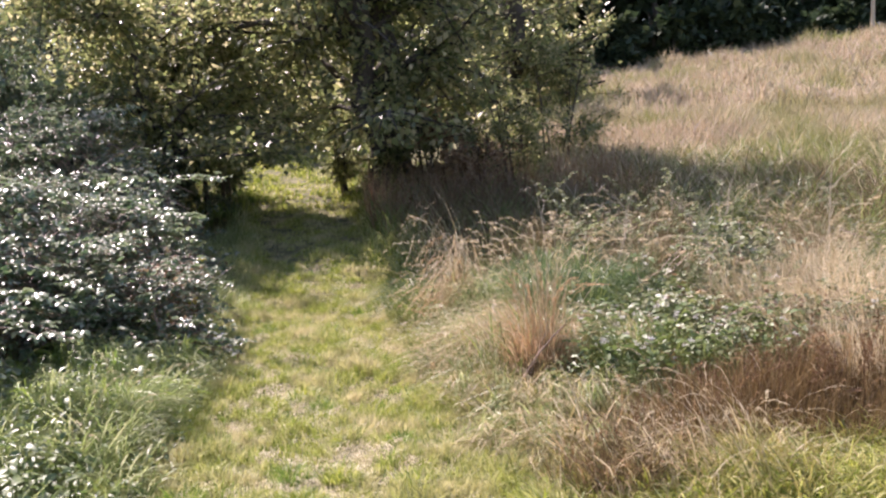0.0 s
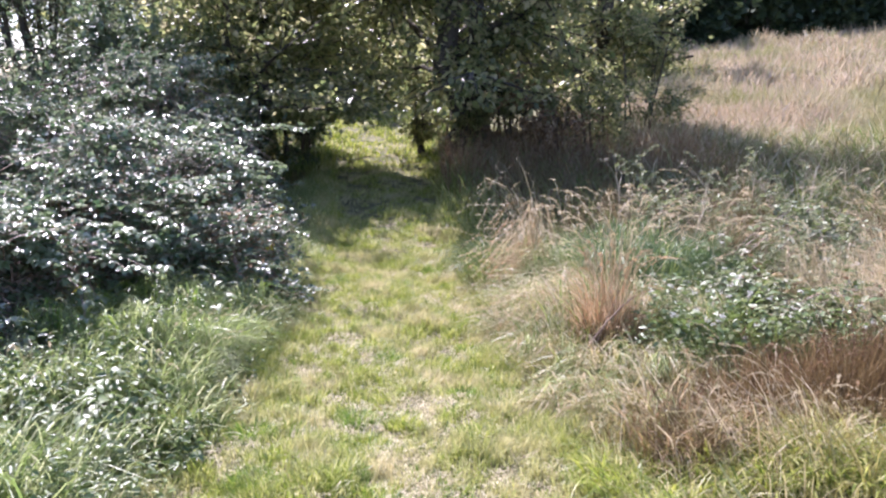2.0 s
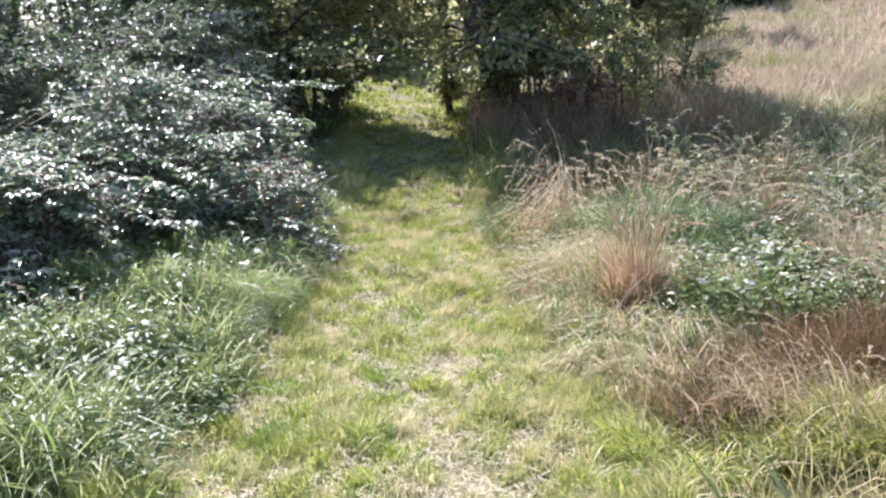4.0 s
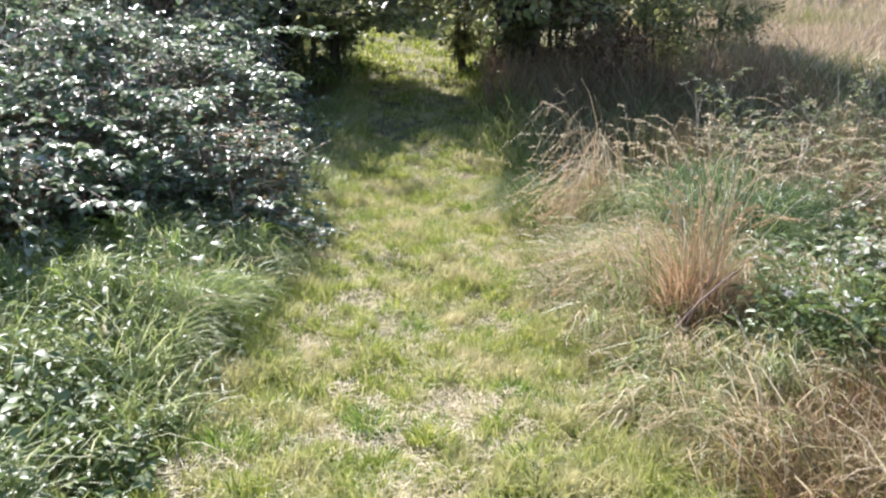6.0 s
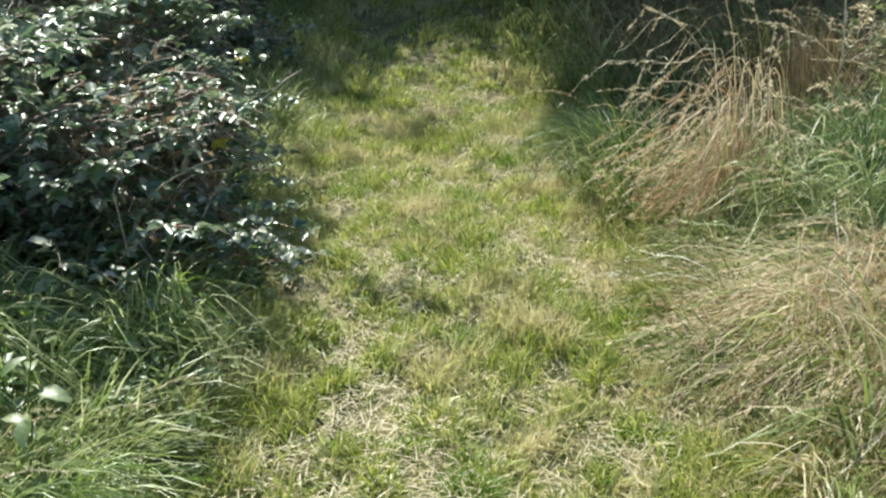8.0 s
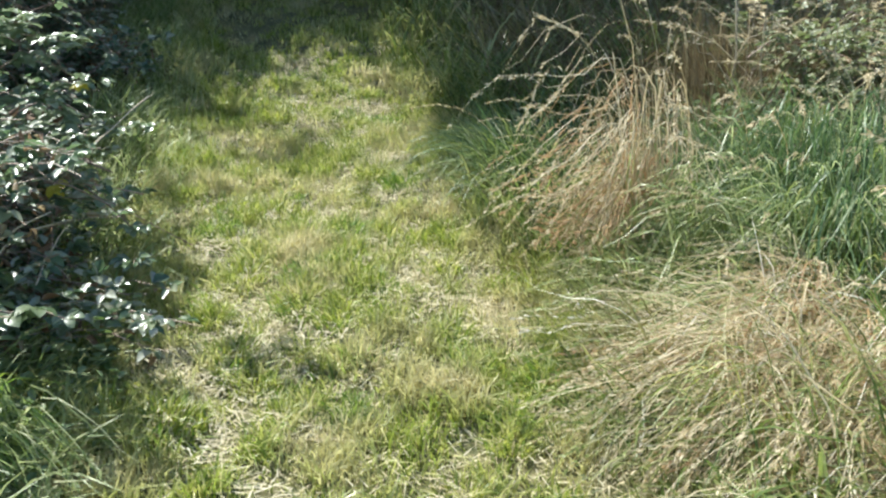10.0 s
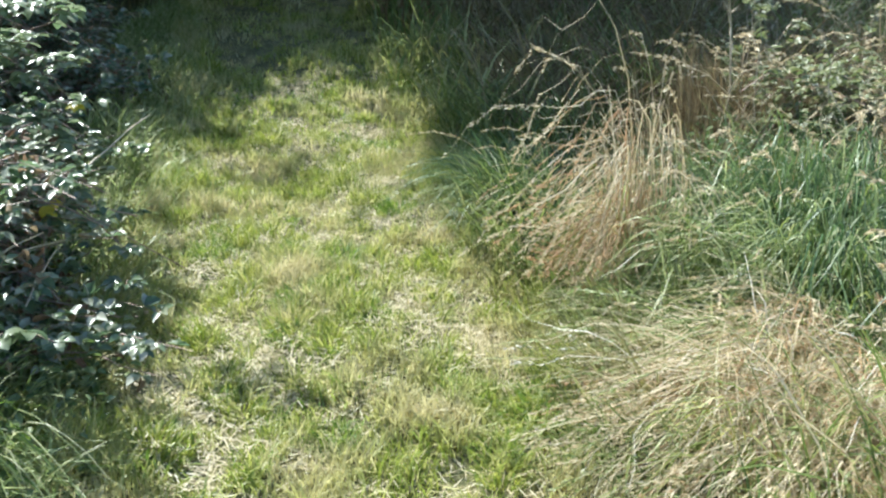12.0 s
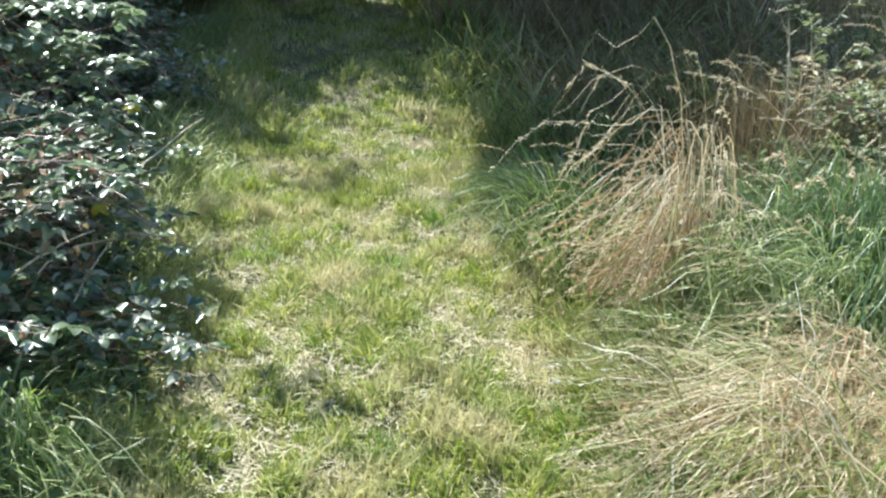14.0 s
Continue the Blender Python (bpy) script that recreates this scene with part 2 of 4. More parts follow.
def small_leaves(pos, way, normal, length, width):
    """Leaves of two facets, for crowns that stay further off."""
    n = len(pos)
    length, width = (np.broadcast_to(np.asarray(a, float), (n,))[:, None] for a in (length, width))
    way = unit(way)
    side = unit(np.cross(normal, way))
    up = np.cross(way, side)
    mid = pos + way * length * 0.45 + up * width * 0.2
    v = np.stack([pos, mid + side * width * 0.5, pos + way * length, mid - side * width * 0.5], 1)
    off = (np.arange(n) * 4)[:, None]
    return v.reshape(-1, 3), [np.concatenate([off + np.array([[0, 1, 2]]), off + np.array([[0, 2, 3]])])]


def tubes(lines, radius, taper=0.3, sides=5):
    """Round stems along lines (n, k, 3)."""
    n, k, _ = lines.shape
    t = unit(np.gradient(lines, axis=1))
    ref = np.where(np.abs(t[..., 2:3]) > 0.9, np.array([1.0, 0, 0]), np.array([0, 0, 1.0]))
    a = unit(np.cross(t, ref))
    b = np.cross(t, a)
    r = np.broadcast_to(np.asarray(radius, float).reshape(-1, 1), (n, k)) * np.linspace(1, taper, k)[None]
    ang = np.arange(sides) * 2 * np.pi / sides
    v = lines[:, :, None] + r[:, :, None, None] * (a[:, :, None] * np.cos(ang)[:, None] + b[:, :, None] * np.sin(ang)[:, None])
    idx = np.arange(n * k * sides).reshape(n, k, sides)
    nxt = np.roll(idx, -1, axis=2)
    q = np.stack([idx[:, :-1], nxt[:, :-1], nxt[:, 1:], idx[:, 1:]], -1).reshape(-1, 4)
    caps = idx[:, -1][:, ::-1]
    return v.reshape(-1, 3), [q, caps]


def arcs(start, end, lift, k=7, wobble=0.02):
    """Bowed lines from start to end, raised by lift in the middle."""
    s = np.linspace(0, 1, k)[None, :, None]
    p = start[:, None] * (1 - s) + end[:, None] * s
    p[..., 2] += (np.asarray(lift).reshape(-1, 1) * 4 * s[..., 0] * (1 - s[..., 0]))
    return p + rng.normal(0, wobble, p.shape) * (s > 0)


def scatter(n, x0, x1, y0, y1):
    return rng.uniform(x0, x1, n), rng.uniform(y0, y1, n)


def heading(n, towards=None, spread=np.pi):
    a = rng.uniform(-spread, spread, n) + (0 if towards is None else math.atan2(towards[1], towards[0]))
    return np.stack([np.cos(a), np.sin(a)], 1)


def on_land(x, y, sink=0.01):
    return np.stack([x, y, land(x, y) - sink], 1)


def thing(name, x, y, label, category, group=""):
    ob = new(name)
    ob.location = (x, y, float(land(x, y)))
    return tagged(ob, label, category, group)


def put(name, soup, mat, parent, label="", kind=""):
    """A part in world metres, hung under its thing."""
    at = np.array(parent.parent.location if parent.parent else parent.location)
    return tagged(build(name, soup[0] - at, soup[1], mat, parent), label, kind=kind)


# ---- ground: one sheet to the horizon ----
gx = np.unique(np.concatenate([np.linspace(-900, -40, 18), np.linspace(-40, -8, 33), np.linspace(-8, 8, 107), np.linspace(8, 40, 33), np.linspace(40, 900, 18)]))
gy = np.unique(np.concatenate([np.linspace(-900, -20, 14), np.linspace(-20, 0, 21), np.linspace(0, 16, 107), np.linspace(16, 60, 45), np.linspace(60, 1500, 18)]))
X, Y = np.meshgrid(gx, gy)
V = np.stack([X, Y, land(X, Y)], -1).reshape(-1, 3)
ii = np.arange(len(V)).reshape(X.shape)
Q = np.stack([ii[:-1, :-1], ii[:-1, 1:], ii[1:, 1:], ii[1:, :-1]], -1).reshape(-1, 4)
tagged(build("ground", V, [Q], M_SOIL), "bare brown soil with straw-coloured thatch under the grass", "ground", kind="structure")

# ---- mown grass of the path ----


def thickness(x, y):
    """Where the turf stands thick (above 0) or worn (below)."""
    return 0.7 * np.sin(6.1 * x + 2.2 * y) + 0.7 * np.sin(5.2 * y - 3.3 * x + 2) + np.sin(11 * x + 7 * y) * 0.5 + np.sin(13 * y - 9 * x) * 0.5 + 1.3 * np.sin(23 * x + 5 * y) * np.sin(19 * y - 7 * x)


def mown(n, x0, x1, y0, y1, wide):
    x, y = scatter(n, x0, x1, y0, y1)
    d = off_path(x, y)
    clump = thickness(x, y)
    keep = (d < 0.22) & (rng.uniform(0, 1, n) < 0.56 + 0.27 * clump)
    x, y, d, clump = x[keep], y[keep], d[keep], clump[keep]
    h = rng.uniform(0.03, 0.085, len(x)) * (1 + 0.4 * clump.clip(-1.2, 2)) + np.clip(d + 0.15, 0, 0.3) * 0.35
    return blades(on_land(x, y), h, wide * rng.uniform(0.7, 1.4, len(x)), heading(len(x)), rng.uniform(0.3, 1.25, len(x)), 2, 0.5)


turf = joined(mown(210000, -2.2, 0.9, 2.3, 8.2, 0.0055), mown(60000, -3.4, 0.2, 8.2, 13, 0.009), mown(26000, -2, 1.2, -9, 2.8, 0.016))


def tufts(n, per, lo, hi, spread):
    tx, ty = scatter(n, -2.1, 0.6, 2.4, 9.5)
    ok = off_path(tx, ty) < 0.05
    tall = np.repeat(rng.uniform(lo, hi, ok.sum()), per)
    tx, ty = np.repeat(tx[ok], per), np.repeat(ty[ok], per)
    tx, ty = tx + rng.normal(0, spread, len(tx)), ty + rng.normal(0, spread, len(tx))
    return blades(on_land(tx, ty), tall * rng.uniform(0.5, 1.1, len(tx)), 0.0055, heading(len(tx)), rng.uniform(0.4, 1.35, len(tx)), 3)


tagged(build("path_tufts", *tufts(380, 34, 0.05, 0.11, 0.035), M_TUFT), "darker green tufts standing in the mown path", "grass", kind="stuff")
turf = joined(turf, tufts(420, 30, 0.06, 0.14, 0.025))
tagged(build("path_grass", *turf, M_TURF), "short yellow-green mown grass of a trodden path", "grass", kind="stuff")
tagged(build("far_path_grass", *mown(80000, -6.5, -1, 13, 26, 0.018), M_LUSH), "sunlit yellow-green grass where the path climbs away", "grass", kind="stuff")
nx, ny = scatter(90000, -2.0, 0.7, 2.4, 9.5)
keep = (off_path(nx, ny) < 0.1) & (thickness(nx, ny) + rng.normal(0, 0.7, len(nx)) < -0.1)
nx, ny = nx[keep], ny[keep]
b = on_land(nx, ny, -0.012)
b[:, 2] += rng.uniform(0, 0.02, len(b))
straw = blades(b, rng.uniform(0.01, 0.03, len(b)), 0.0042, heading(len(b)), 0.5, 1)
sv = straw[0].reshape(-1, 3, 3)
sv[:, 2, :2] += heading(len(b)) * rng.uniform(0.03, 0.10, (len(b), 1))
sv[:, 2, 2] = sv[:, 0, 2] + rng.uniform(-0.004, 0.012, len(b))
tagged(build("dry_clippings", sv.reshape(-1, 3), straw[1], M_THATCH), "pale dry straw clippings scattered over the path", "straw", kind="stuff")

def path_tuft(x, y, reach, h, n, mat, label):
    """A low mound of fresh blades in the mown turf."""
    root = thing("path_tuft", x, y, label, "grass tuft", "tufts on the path")
    a, r = rng.uniform(0, 2 * np.pi, n), np.sqrt(rng.uniform(0, 1, n)) * reach
    d = np.stack([np.cos(a), np.sin(a)], 1) + rng.normal(0, 0.6, (n, 2))
    put("blade_tuft", blades(on_land(x + np.cos(a) * r, y + np.sin(a) * r), h * (1.1 - 0.6 * (r / reach) ** 2) * rng.uniform(0.55, 1.15, n), 0.0055 * rng.uniform(0.7, 1.4, n), d, rng.uniform(0.4, 1.3, n), 3), mat, root, "", "stuff")
    return root


mounds = [path_tuft(-0.9, 5.0, 0.10, 0.11, 260, M_LUSH, "bright yellow-green grass tuft on the trodden path"), path_tuft(-0.6, 4.2, 0.13, 0.10, 320, M_LUSH, "bright yellow-green grass tuft on the trodden path"),
          path_tuft(-1.1, 6.3, 0.09, 0.10, 220, M_TUFT, "fresh green grass tuft on the trodden path"), path_tuft(-0.3, 5.6, 0.12, 0.13, 320, M_TUFT, "fresh green grass tuft at the path edge")]
made = 0
while made < 110:
    px, py = rng.uniform(-2.0, 0.3), rng.uniform(2.9, 9.0)
    edge = off_path(px, py)
    if edge < -0.02 and (edge > -0.4 or rng.uniform() < 0.55):
        copy_thing(mounds[int(rng.choice(4, p=(0.42, 0.40, 0.08, 0.10)))], pose(px, py, float(land(px, py)), 0, 0, rng.uniform(0, 360)) @ Matrix.Scale(rng.uniform(0.6, 1.0), 4))
        made += 1

# ---- long grass beside the path ----


def long_grass(n, x0, x1, y0, y1, lo, hi, wide, test, lean=None, segs=4):
    x, y = scatter(n, x0, x1, y0, y1)
    keep = test(x, y)
    x, y = x[keep], y[keep]
    d = off_path(x, y)
    h = rng.uniform(lo, hi, len(x)) * np.clip(0.35 + d * 2.2, 0.35, 1) * (1 + 0.25 * np.sin(3 * x + 5 * y) + 0.2 * np.sin(7 * x - 4 * y))
    return blades(on_land(x, y), h, wide * rng.uniform(0.6, 1.5, len(x)), heading(len(x), lean, 2.3 if lean else np.pi), rng.uniform(0.5, 1.35, len(x)), segs)


def bush_edge(y):
    """Where the bramble thicket begins on the left of the path."""
    return np.interp(y, [3.4, 4.0, 4.5, 5.0, 5.5, 6.5, 7.5, 9.0, 12.0, 16.0], [-3.5, -3.0, -2.75, -2.35, -1.98, -1.85, -2.05, -2.4, -3.1, -4.0])


left_grass = joined(
    long_grass(26000, -4.0, -1.2, 2.4, 5.6, 0.14, 0.44, 0.008, lambda x, y: (off_path(x, y) > 0) & (x < -1) & (x > bush_edge(y) - 0.5) & (rng.uniform(0, 1, len(x)) < 0.7 + 0.45 * np.sin(5 * x + 3 * y) * np.sin(4.2 * y - 3.1 * x)), (0.8, -0.5)),
    long_grass(14000, -3.0, -1.4, 5.6, 12, 0.14, 0.34, 0.008, lambda x, y: (off_path(x, y) > 0) & (x < -1) & (x > bush_edge(y) - 0.3), (0.8, -0.5)))
tagged(build("verge_grass", *left_grass, M_SILVER), "long arching silvery green grass along the thicket", "grass", kind="stuff")

DOCK_BED = lambda x, y: np.hypot((x - 1.65) / 0.75, (y - 4.1) / 0.4) < 1
patchy = lambda x, y: rng.uniform(0, 1, len(x)) < 0.75 + 0.3 * np.sin(2.1 * x + 1.4 * y)
gold_grass = long_grass(24000, 0.0, 4.5, 2.4, 4.7, 0.12, 0.34, 0.0065, lambda x, y: (off_path(x, y) > 0) & (x > -0.8) & ~DOCK_BED(x, y) & patchy(x, y) & ((x < 0.5) | (rng.uniform(0, 1, len(x)) < 0.45)), (-0.6, -0.5))
tagged(build("yellowing_grass", *gold_grass, M_GOLD), "yellowing arched grass with brown litter beside the path", "grass", kind="stuff")
right_grass = joined(
    long_grass(34000, -0.6, 4.5, 4.3, 9.0, 0.22, 0.5, 0.008, lambda x, y: (off_path(x, y) > 0) & (x > -0.8) & ~DOCK_BED(x, y) & patchy(x, y), (-0.8, -0.4)),
    long_grass(22000, -1.5, 9, 8.0, 15, 0.3, 0.7, 0.014, lambda x, y: (off_path(x, y) > 0) & (x > -1.6 + (y - 8) * 0.15), None, 3),
    long_grass(15000, -10, 10, -9, 2.6, 0.18, 0.45, 0.03, lambda x, y: off_path(x, y) > 0, None, 2),
    long_grass(14000, 4.4, 12, 2.4, 14, 0.25, 0.6, 0.02, lambda x, y: off_path(x, y) > 0, None, 2),
    long_grass(9000, -10, -3.4, 2.4, 7, 0.2, 0.5, 0.02, lambda x, y: off_path(x, y) > 0, None, 2),
    long_grass(18000, -9, -1, 11.5, 24, 0.15, 0.4, 0.026, lambda x, y: (off_path(x, y) > 0) & (off_path(x, y) < 3.5), None, 2))
tagged(build("rough_grass", *right_grass, M_LONG), "rough uncut green grass beside the path", "grass", kind="stuff")
straw_grass = joined(
    long_grass(15000, 0.0, 4.5, 2.4, 9.0, 0.22, 0.55, 0.005, lambda x, y: (off_path(x, y) > 0.15) & ((y > 4.6) | (rng.uniform(0, 1, len(x)) < 0.4)) & (x > -0.8) & ((x > 1.3) | (y < 5.6)) & (np.sin(1.9 * x + 1.2) + np.sin(2.3 * y - 1.1 * x) + rng.normal(0, 0.5, len(x)) > 0.1), (-0.8, -0.5)),
    long_grass(5000, 1.5, 9, 9.5, 15, 0.4, 0.8, 0.009, lambda x, y: (off_path(x, y) > 0.2) & (x > -1.2 + (y - 8) * 0.15)))
tagged(build("straw_grass", *straw_grass, M_HAY), "dry straw-coloured grass standing among the green", "grass", kind="stuff")


brown_grass = long_grass(13000, -0.3, 6, 7.9, 12.5, 0.35, 0.8, 0.009, lambda x, y: (off_path(x, y) > 0.3) & (np.sin(1.3 * x + 0.7 * y) + np.sin(1.1 * y - 1.9 * x) + rng.normal(0, 0.6, len(x)) > -0.5), (-0.5, -0.5))
tagged(build("withered_grass", *brown_grass, M_BROWN), "withered brown grass and dead stems in the rough", "grass", kind="stuff")


def meadow(n, x0, x1, y0, y1, wide, lo, hi):
    x, y = scatter(n, x0, x1, y0, y1)
    keep = (x > np.interp(y, [13, 30, 50], [0.8, -1.0, -4.0]))
    x, y = x[keep], y[keep]
    tall = 0.8 + 0.25 * np.sin(0.9 * x + 0.5 * y) + 0.22 * np.sin(1.7 * x - 1.1 * y) + 0.15 * np.sin(4.1 * x + 2.3 * y)
    return blades(on_land(x, y), rng.uniform(lo, hi, len(x)) * tall, wide * rng.uniform(0.5, 1.6, len(x)), heading(len(x)), rng.uniform(0.3, 1.3, len(x)), 2)


field = joined(meadow(48000, 0.5, 16, 13, 22, 0.018, 0.35, 0.8), meadow(60000, -2, 28, 22, 47, 0.04, 0.4, 0.95))
tagged(build("meadow_grass", *field, M_MEADOW), "ripe golden and pinkish meadow grass on the rise", "grass", kind="stuff")

# ---- brambles ----


def bramble(name, label, spots, n_sprays, parts=9, mat=None):
    """A bramble thicket: spots (x, y, reach, height) are its mounds; leafy arching canes cover them."""
    root = thing(name, spots[0][0], spots[0][1], label, "bush", "brambles along the path")
    spots = np.array(spots)
    share = spots[:, 2] ** 2
    n_shelf = n_sprays // 40
    pick = rng.choice(len(spots), n_shelf, p=share / share.sum())
    c = spots[pick]
    ang = rng.uniform(0, 2 * np.pi, n_shelf)
    rad = np.sqrt(rng.uniform(0, 1, n_shelf)) * 1.05
    lump = rng.uniform(0.72, 1.24, n_shelf)
    depth = rng.uniform(0.3, 1.08, n_shelf) ** 0.5
    shelf = np.stack([c[:, 0] + np.cos(ang) * c[:, 2] * rad * (0.5 + 0.5 * lump), c[:, 1] + np.sin(ang) * c[:, 2] * rad * (0.5 + 0.5 * lump), c[:, 3] * (1.06 - np.minimum(rad, 1.02) ** 2.3) * depth * lump], 1)
    away = np.stack([np.cos(ang) * rad, np.sin(ang) * rad, np.full(n_shelf, 0.4)], 1)
    which = rng.integers(0, n_shelf, n_sprays)
    surf = shelf[which] + rng.normal(0, 1, (n_sprays, 3)) * np.array([0.17, 0.17, 0.035]) * rng.uniform(0.5, 1.3, (n_sprays, 1))
    surf[:, 2] = np.maximum(surf[:, 2], 0.05)
    out = unit(away[which])
    surf[:, 2] += land(surf[:, 0], surf[:, 1]) + 0.03
    tang = unit(out * np.array([1, 1, 0.2]) + rng.normal(0, 0.45, out.shape) * np.array([1, 1, 0.4]))
    reach = rng.uniform(0.25, 0.6, n_sprays)[:, None]
    far = (rng.uniform(0, 1, n_sprays) < 0.1)[:, None]
    start = surf - tang * reach - np.array([0, 0, 0.12])
    start[:, 2] = np.maximum(start[:, 2], land(start[:, 0], start[:, 1]))
    end = surf + tang * np.where(far, rng.uniform(0.18, 0.34, (n_sprays, 1)), 0.10) + np.where(far, np.array([[0, 0, 0.1]]), 0)
    end[:, 2] -= rng.uniform(0, 0.08, n_sprays)
    end[:, 2] = np.maximum(end[:, 2], land(end[:, 0], end[:, 1]) + 0.03)
    lines = arcs(start, end, rng.uniform(0.02, 0.12, n_sprays), 6, 0.012)
    put("stem_tangle", tubes(lines, rng.uniform(0.0018, 0.0035, n_sprays), 0.4, 3), M_CANE, root, "thin brown bramble stems", "stuff")
    # leaves in threes along the outer two thirds
    k = 9
    s = rng.uniform(0.25, 1.0, (n_sprays, k))
    f = s * 5
    i0 = np.minimum(f.astype(int), 4)
    fr = (f - i0)[..., None]
    row = np.arange(n_sprays)[:, None]
    node = (lines[row, i0] * (1 - fr) + lines[row, i0 + 1] * fr).reshape(-1, 3)
    dirn = unit(lines[row, i0 + 1] - lines[row, i0]).reshape(-1, 3)
    side = unit(np.cross(dirn, np.array([0, 0, 1.0]))) * rng.choice([-1, 1], len(node))[:, None]
    stalk = unit(side + dirn * 0.4 + rng.normal(0, 0.35, node.shape) + np.array([0, 0, 0.15]))
    hub = node + stalk * rng.uniform(0.015, 0.04, len(node))[:, None]
    normal = unit(np.array([0, 0, 1.0]) + rng.normal(0, 0.24, node.shape) + np.repeat((rng.normal(0, 0.26, (n_shelf, 3)))[which], k, 0))
    size = rng.uniform(0.028, 0.064, len(node))
    soups = []
    for turn, scale in ((0.0, 1.0), (1.15, 0.82), (-1.15, 0.82)):
        q = np.cross(normal, stalk)
        w = stalk * math.cos(turn) + q * math.sin(turn)
        soups.append(leaves(hub, w, unit(normal + rng.normal(0, 0.15, normal.shape)), size * scale, size * scale * 0.72))
    low = (hub[:, 2] - land(hub[:, 0], hub[:, 1]) < 0.85) & (rng.uniform(0, 1, len(hub)) < 0.17 * (1 + np.sin(5 * hub[:, 0] + 3 * hub[:, 1])))
    dead = leaves(hub[low], stalk[low], rng.normal(0, 1, (low.sum(), 3)), size[low] * 0.8, size[low] * 0.4, 0.5, 0.5)
    put("withered_foliage", dead, M_DEADLEAF, root, "curled brown dead leaves", "stuff")
    soups = [(v.reshape(len(hub), 6, 3)[~low].reshape(-1, 3), [np.concatenate([(np.arange((~low).sum()) * 6)[:, None] + np.array([[0, 1, 2, 3]]), (np.arange((~low).sum()) * 6)[:, None] + np.array([[0, 3, 4, 5]])])]) for v, _ in soups]
    put("foliage", joined(*soups), mat or M_BRAMBLE, root, "dark green bramble leaves, their pale sheen partly coloured in", "stuff")
    # long bare or half-bare canes that reach out of the thicket
    for j in range(parts):
        sp = spots[rng.integers(len(spots))]
        a = rng.uniform(-1.9, 0.6)
        d = np.array([math.cos(a), math.sin(a), 0])
        s0 = np.array([[sp[0], sp[1], 0]]) + d * sp[2] * 0.55
        s0[:, 2] = land(s0[:, 0], s0[:, 1]) + sp[3] * rng.uniform(0.35, 0.75)
        e0 = np.array([[sp[0], sp[1], 0]]) + d * (sp[2] + rng.uniform(0.1, 0.3)) + rng.normal(0, 0.08, 3)
        e0[:, 2] = land(e0[:, 0], e0[:, 1]) + sp[3] * rng.uniform(0.2, 0.85)
        put("cane", tubes(arcs(s0, e0, [rng.uniform(0.05, 0.16)], 9, 0.016), 0.005, 0.4, 6), M_CANE, root)
    return root


bramble("bramble_bush", "sprawling bramble beside the path, silver glints painted on dark leaves", [(-2.72, 5.8, 0.8, 1.0), (-3.45, 5.95, 0.9, 1.15), (-2.72, 6.6, 0.7, 0.9), (-2.6, 5.45, 0.5, 0.8), (-3.0, 4.95, 0.75, 0.95), (-2.3, 6.15, 0.36, 0.85), (-2.12, 5.72, 0.34, 0.8), (-2.45, 6.7, 0.34, 0.55), (-3.2, 4.35, 0.5, 0.75), (-2.95, 4.6, 0.45, 0.7), (-2.25, 5.5, 0.34, 0.75), (-2.85, 4.2, 0.45, 0.5), (-3.2, 3.85, 0.45, 0.5)], 3600, 34)
# Leaves here take the darker copy, with shade already in the colour.
bramble("bramble_bush", "tall bramble thicket with arching canes behind the verge", [(-4.05, 6.6, 1.1, 1.65), (-3.75, 7.75, 1.1, 2.1), (-4.8, 7.2, 1.3, 2.35)], 1150, 8, M_SHADE_TONED_BRAMBLE)
bramble("bramble_bush", "bramble in half shade with glossy leaves, leaning over the path", [(-3.08, 7.6, 0.7, 1.1), (-3.35, 8.3, 0.9, 1.6), (-3.85, 9.2, 1.0, 1.8)], 1600, 8)
bramble("low_bramble", "low bramble and herb tangle in dry grass", [(1.5, 5.6, 0.45, 0.40), (2.1, 6.3, 0.6, 0.55)], 460, 5, M_TANHERB)
bramble("low_bramble", "low bramble and herb tangle in dry grass", [(1.9, 5.2, 0.5, 0.42), (2.6, 5.7, 0.6, 0.5)], 420, 5, M_TANHERB)
bramble("low_bramble", "low bramble and herb tangle in dry grass", [(1.5, 7.5, 0.7, 0.7), (2.7, 7.2, 0.7, 0.65)], 460, 4, M_TANHERB)


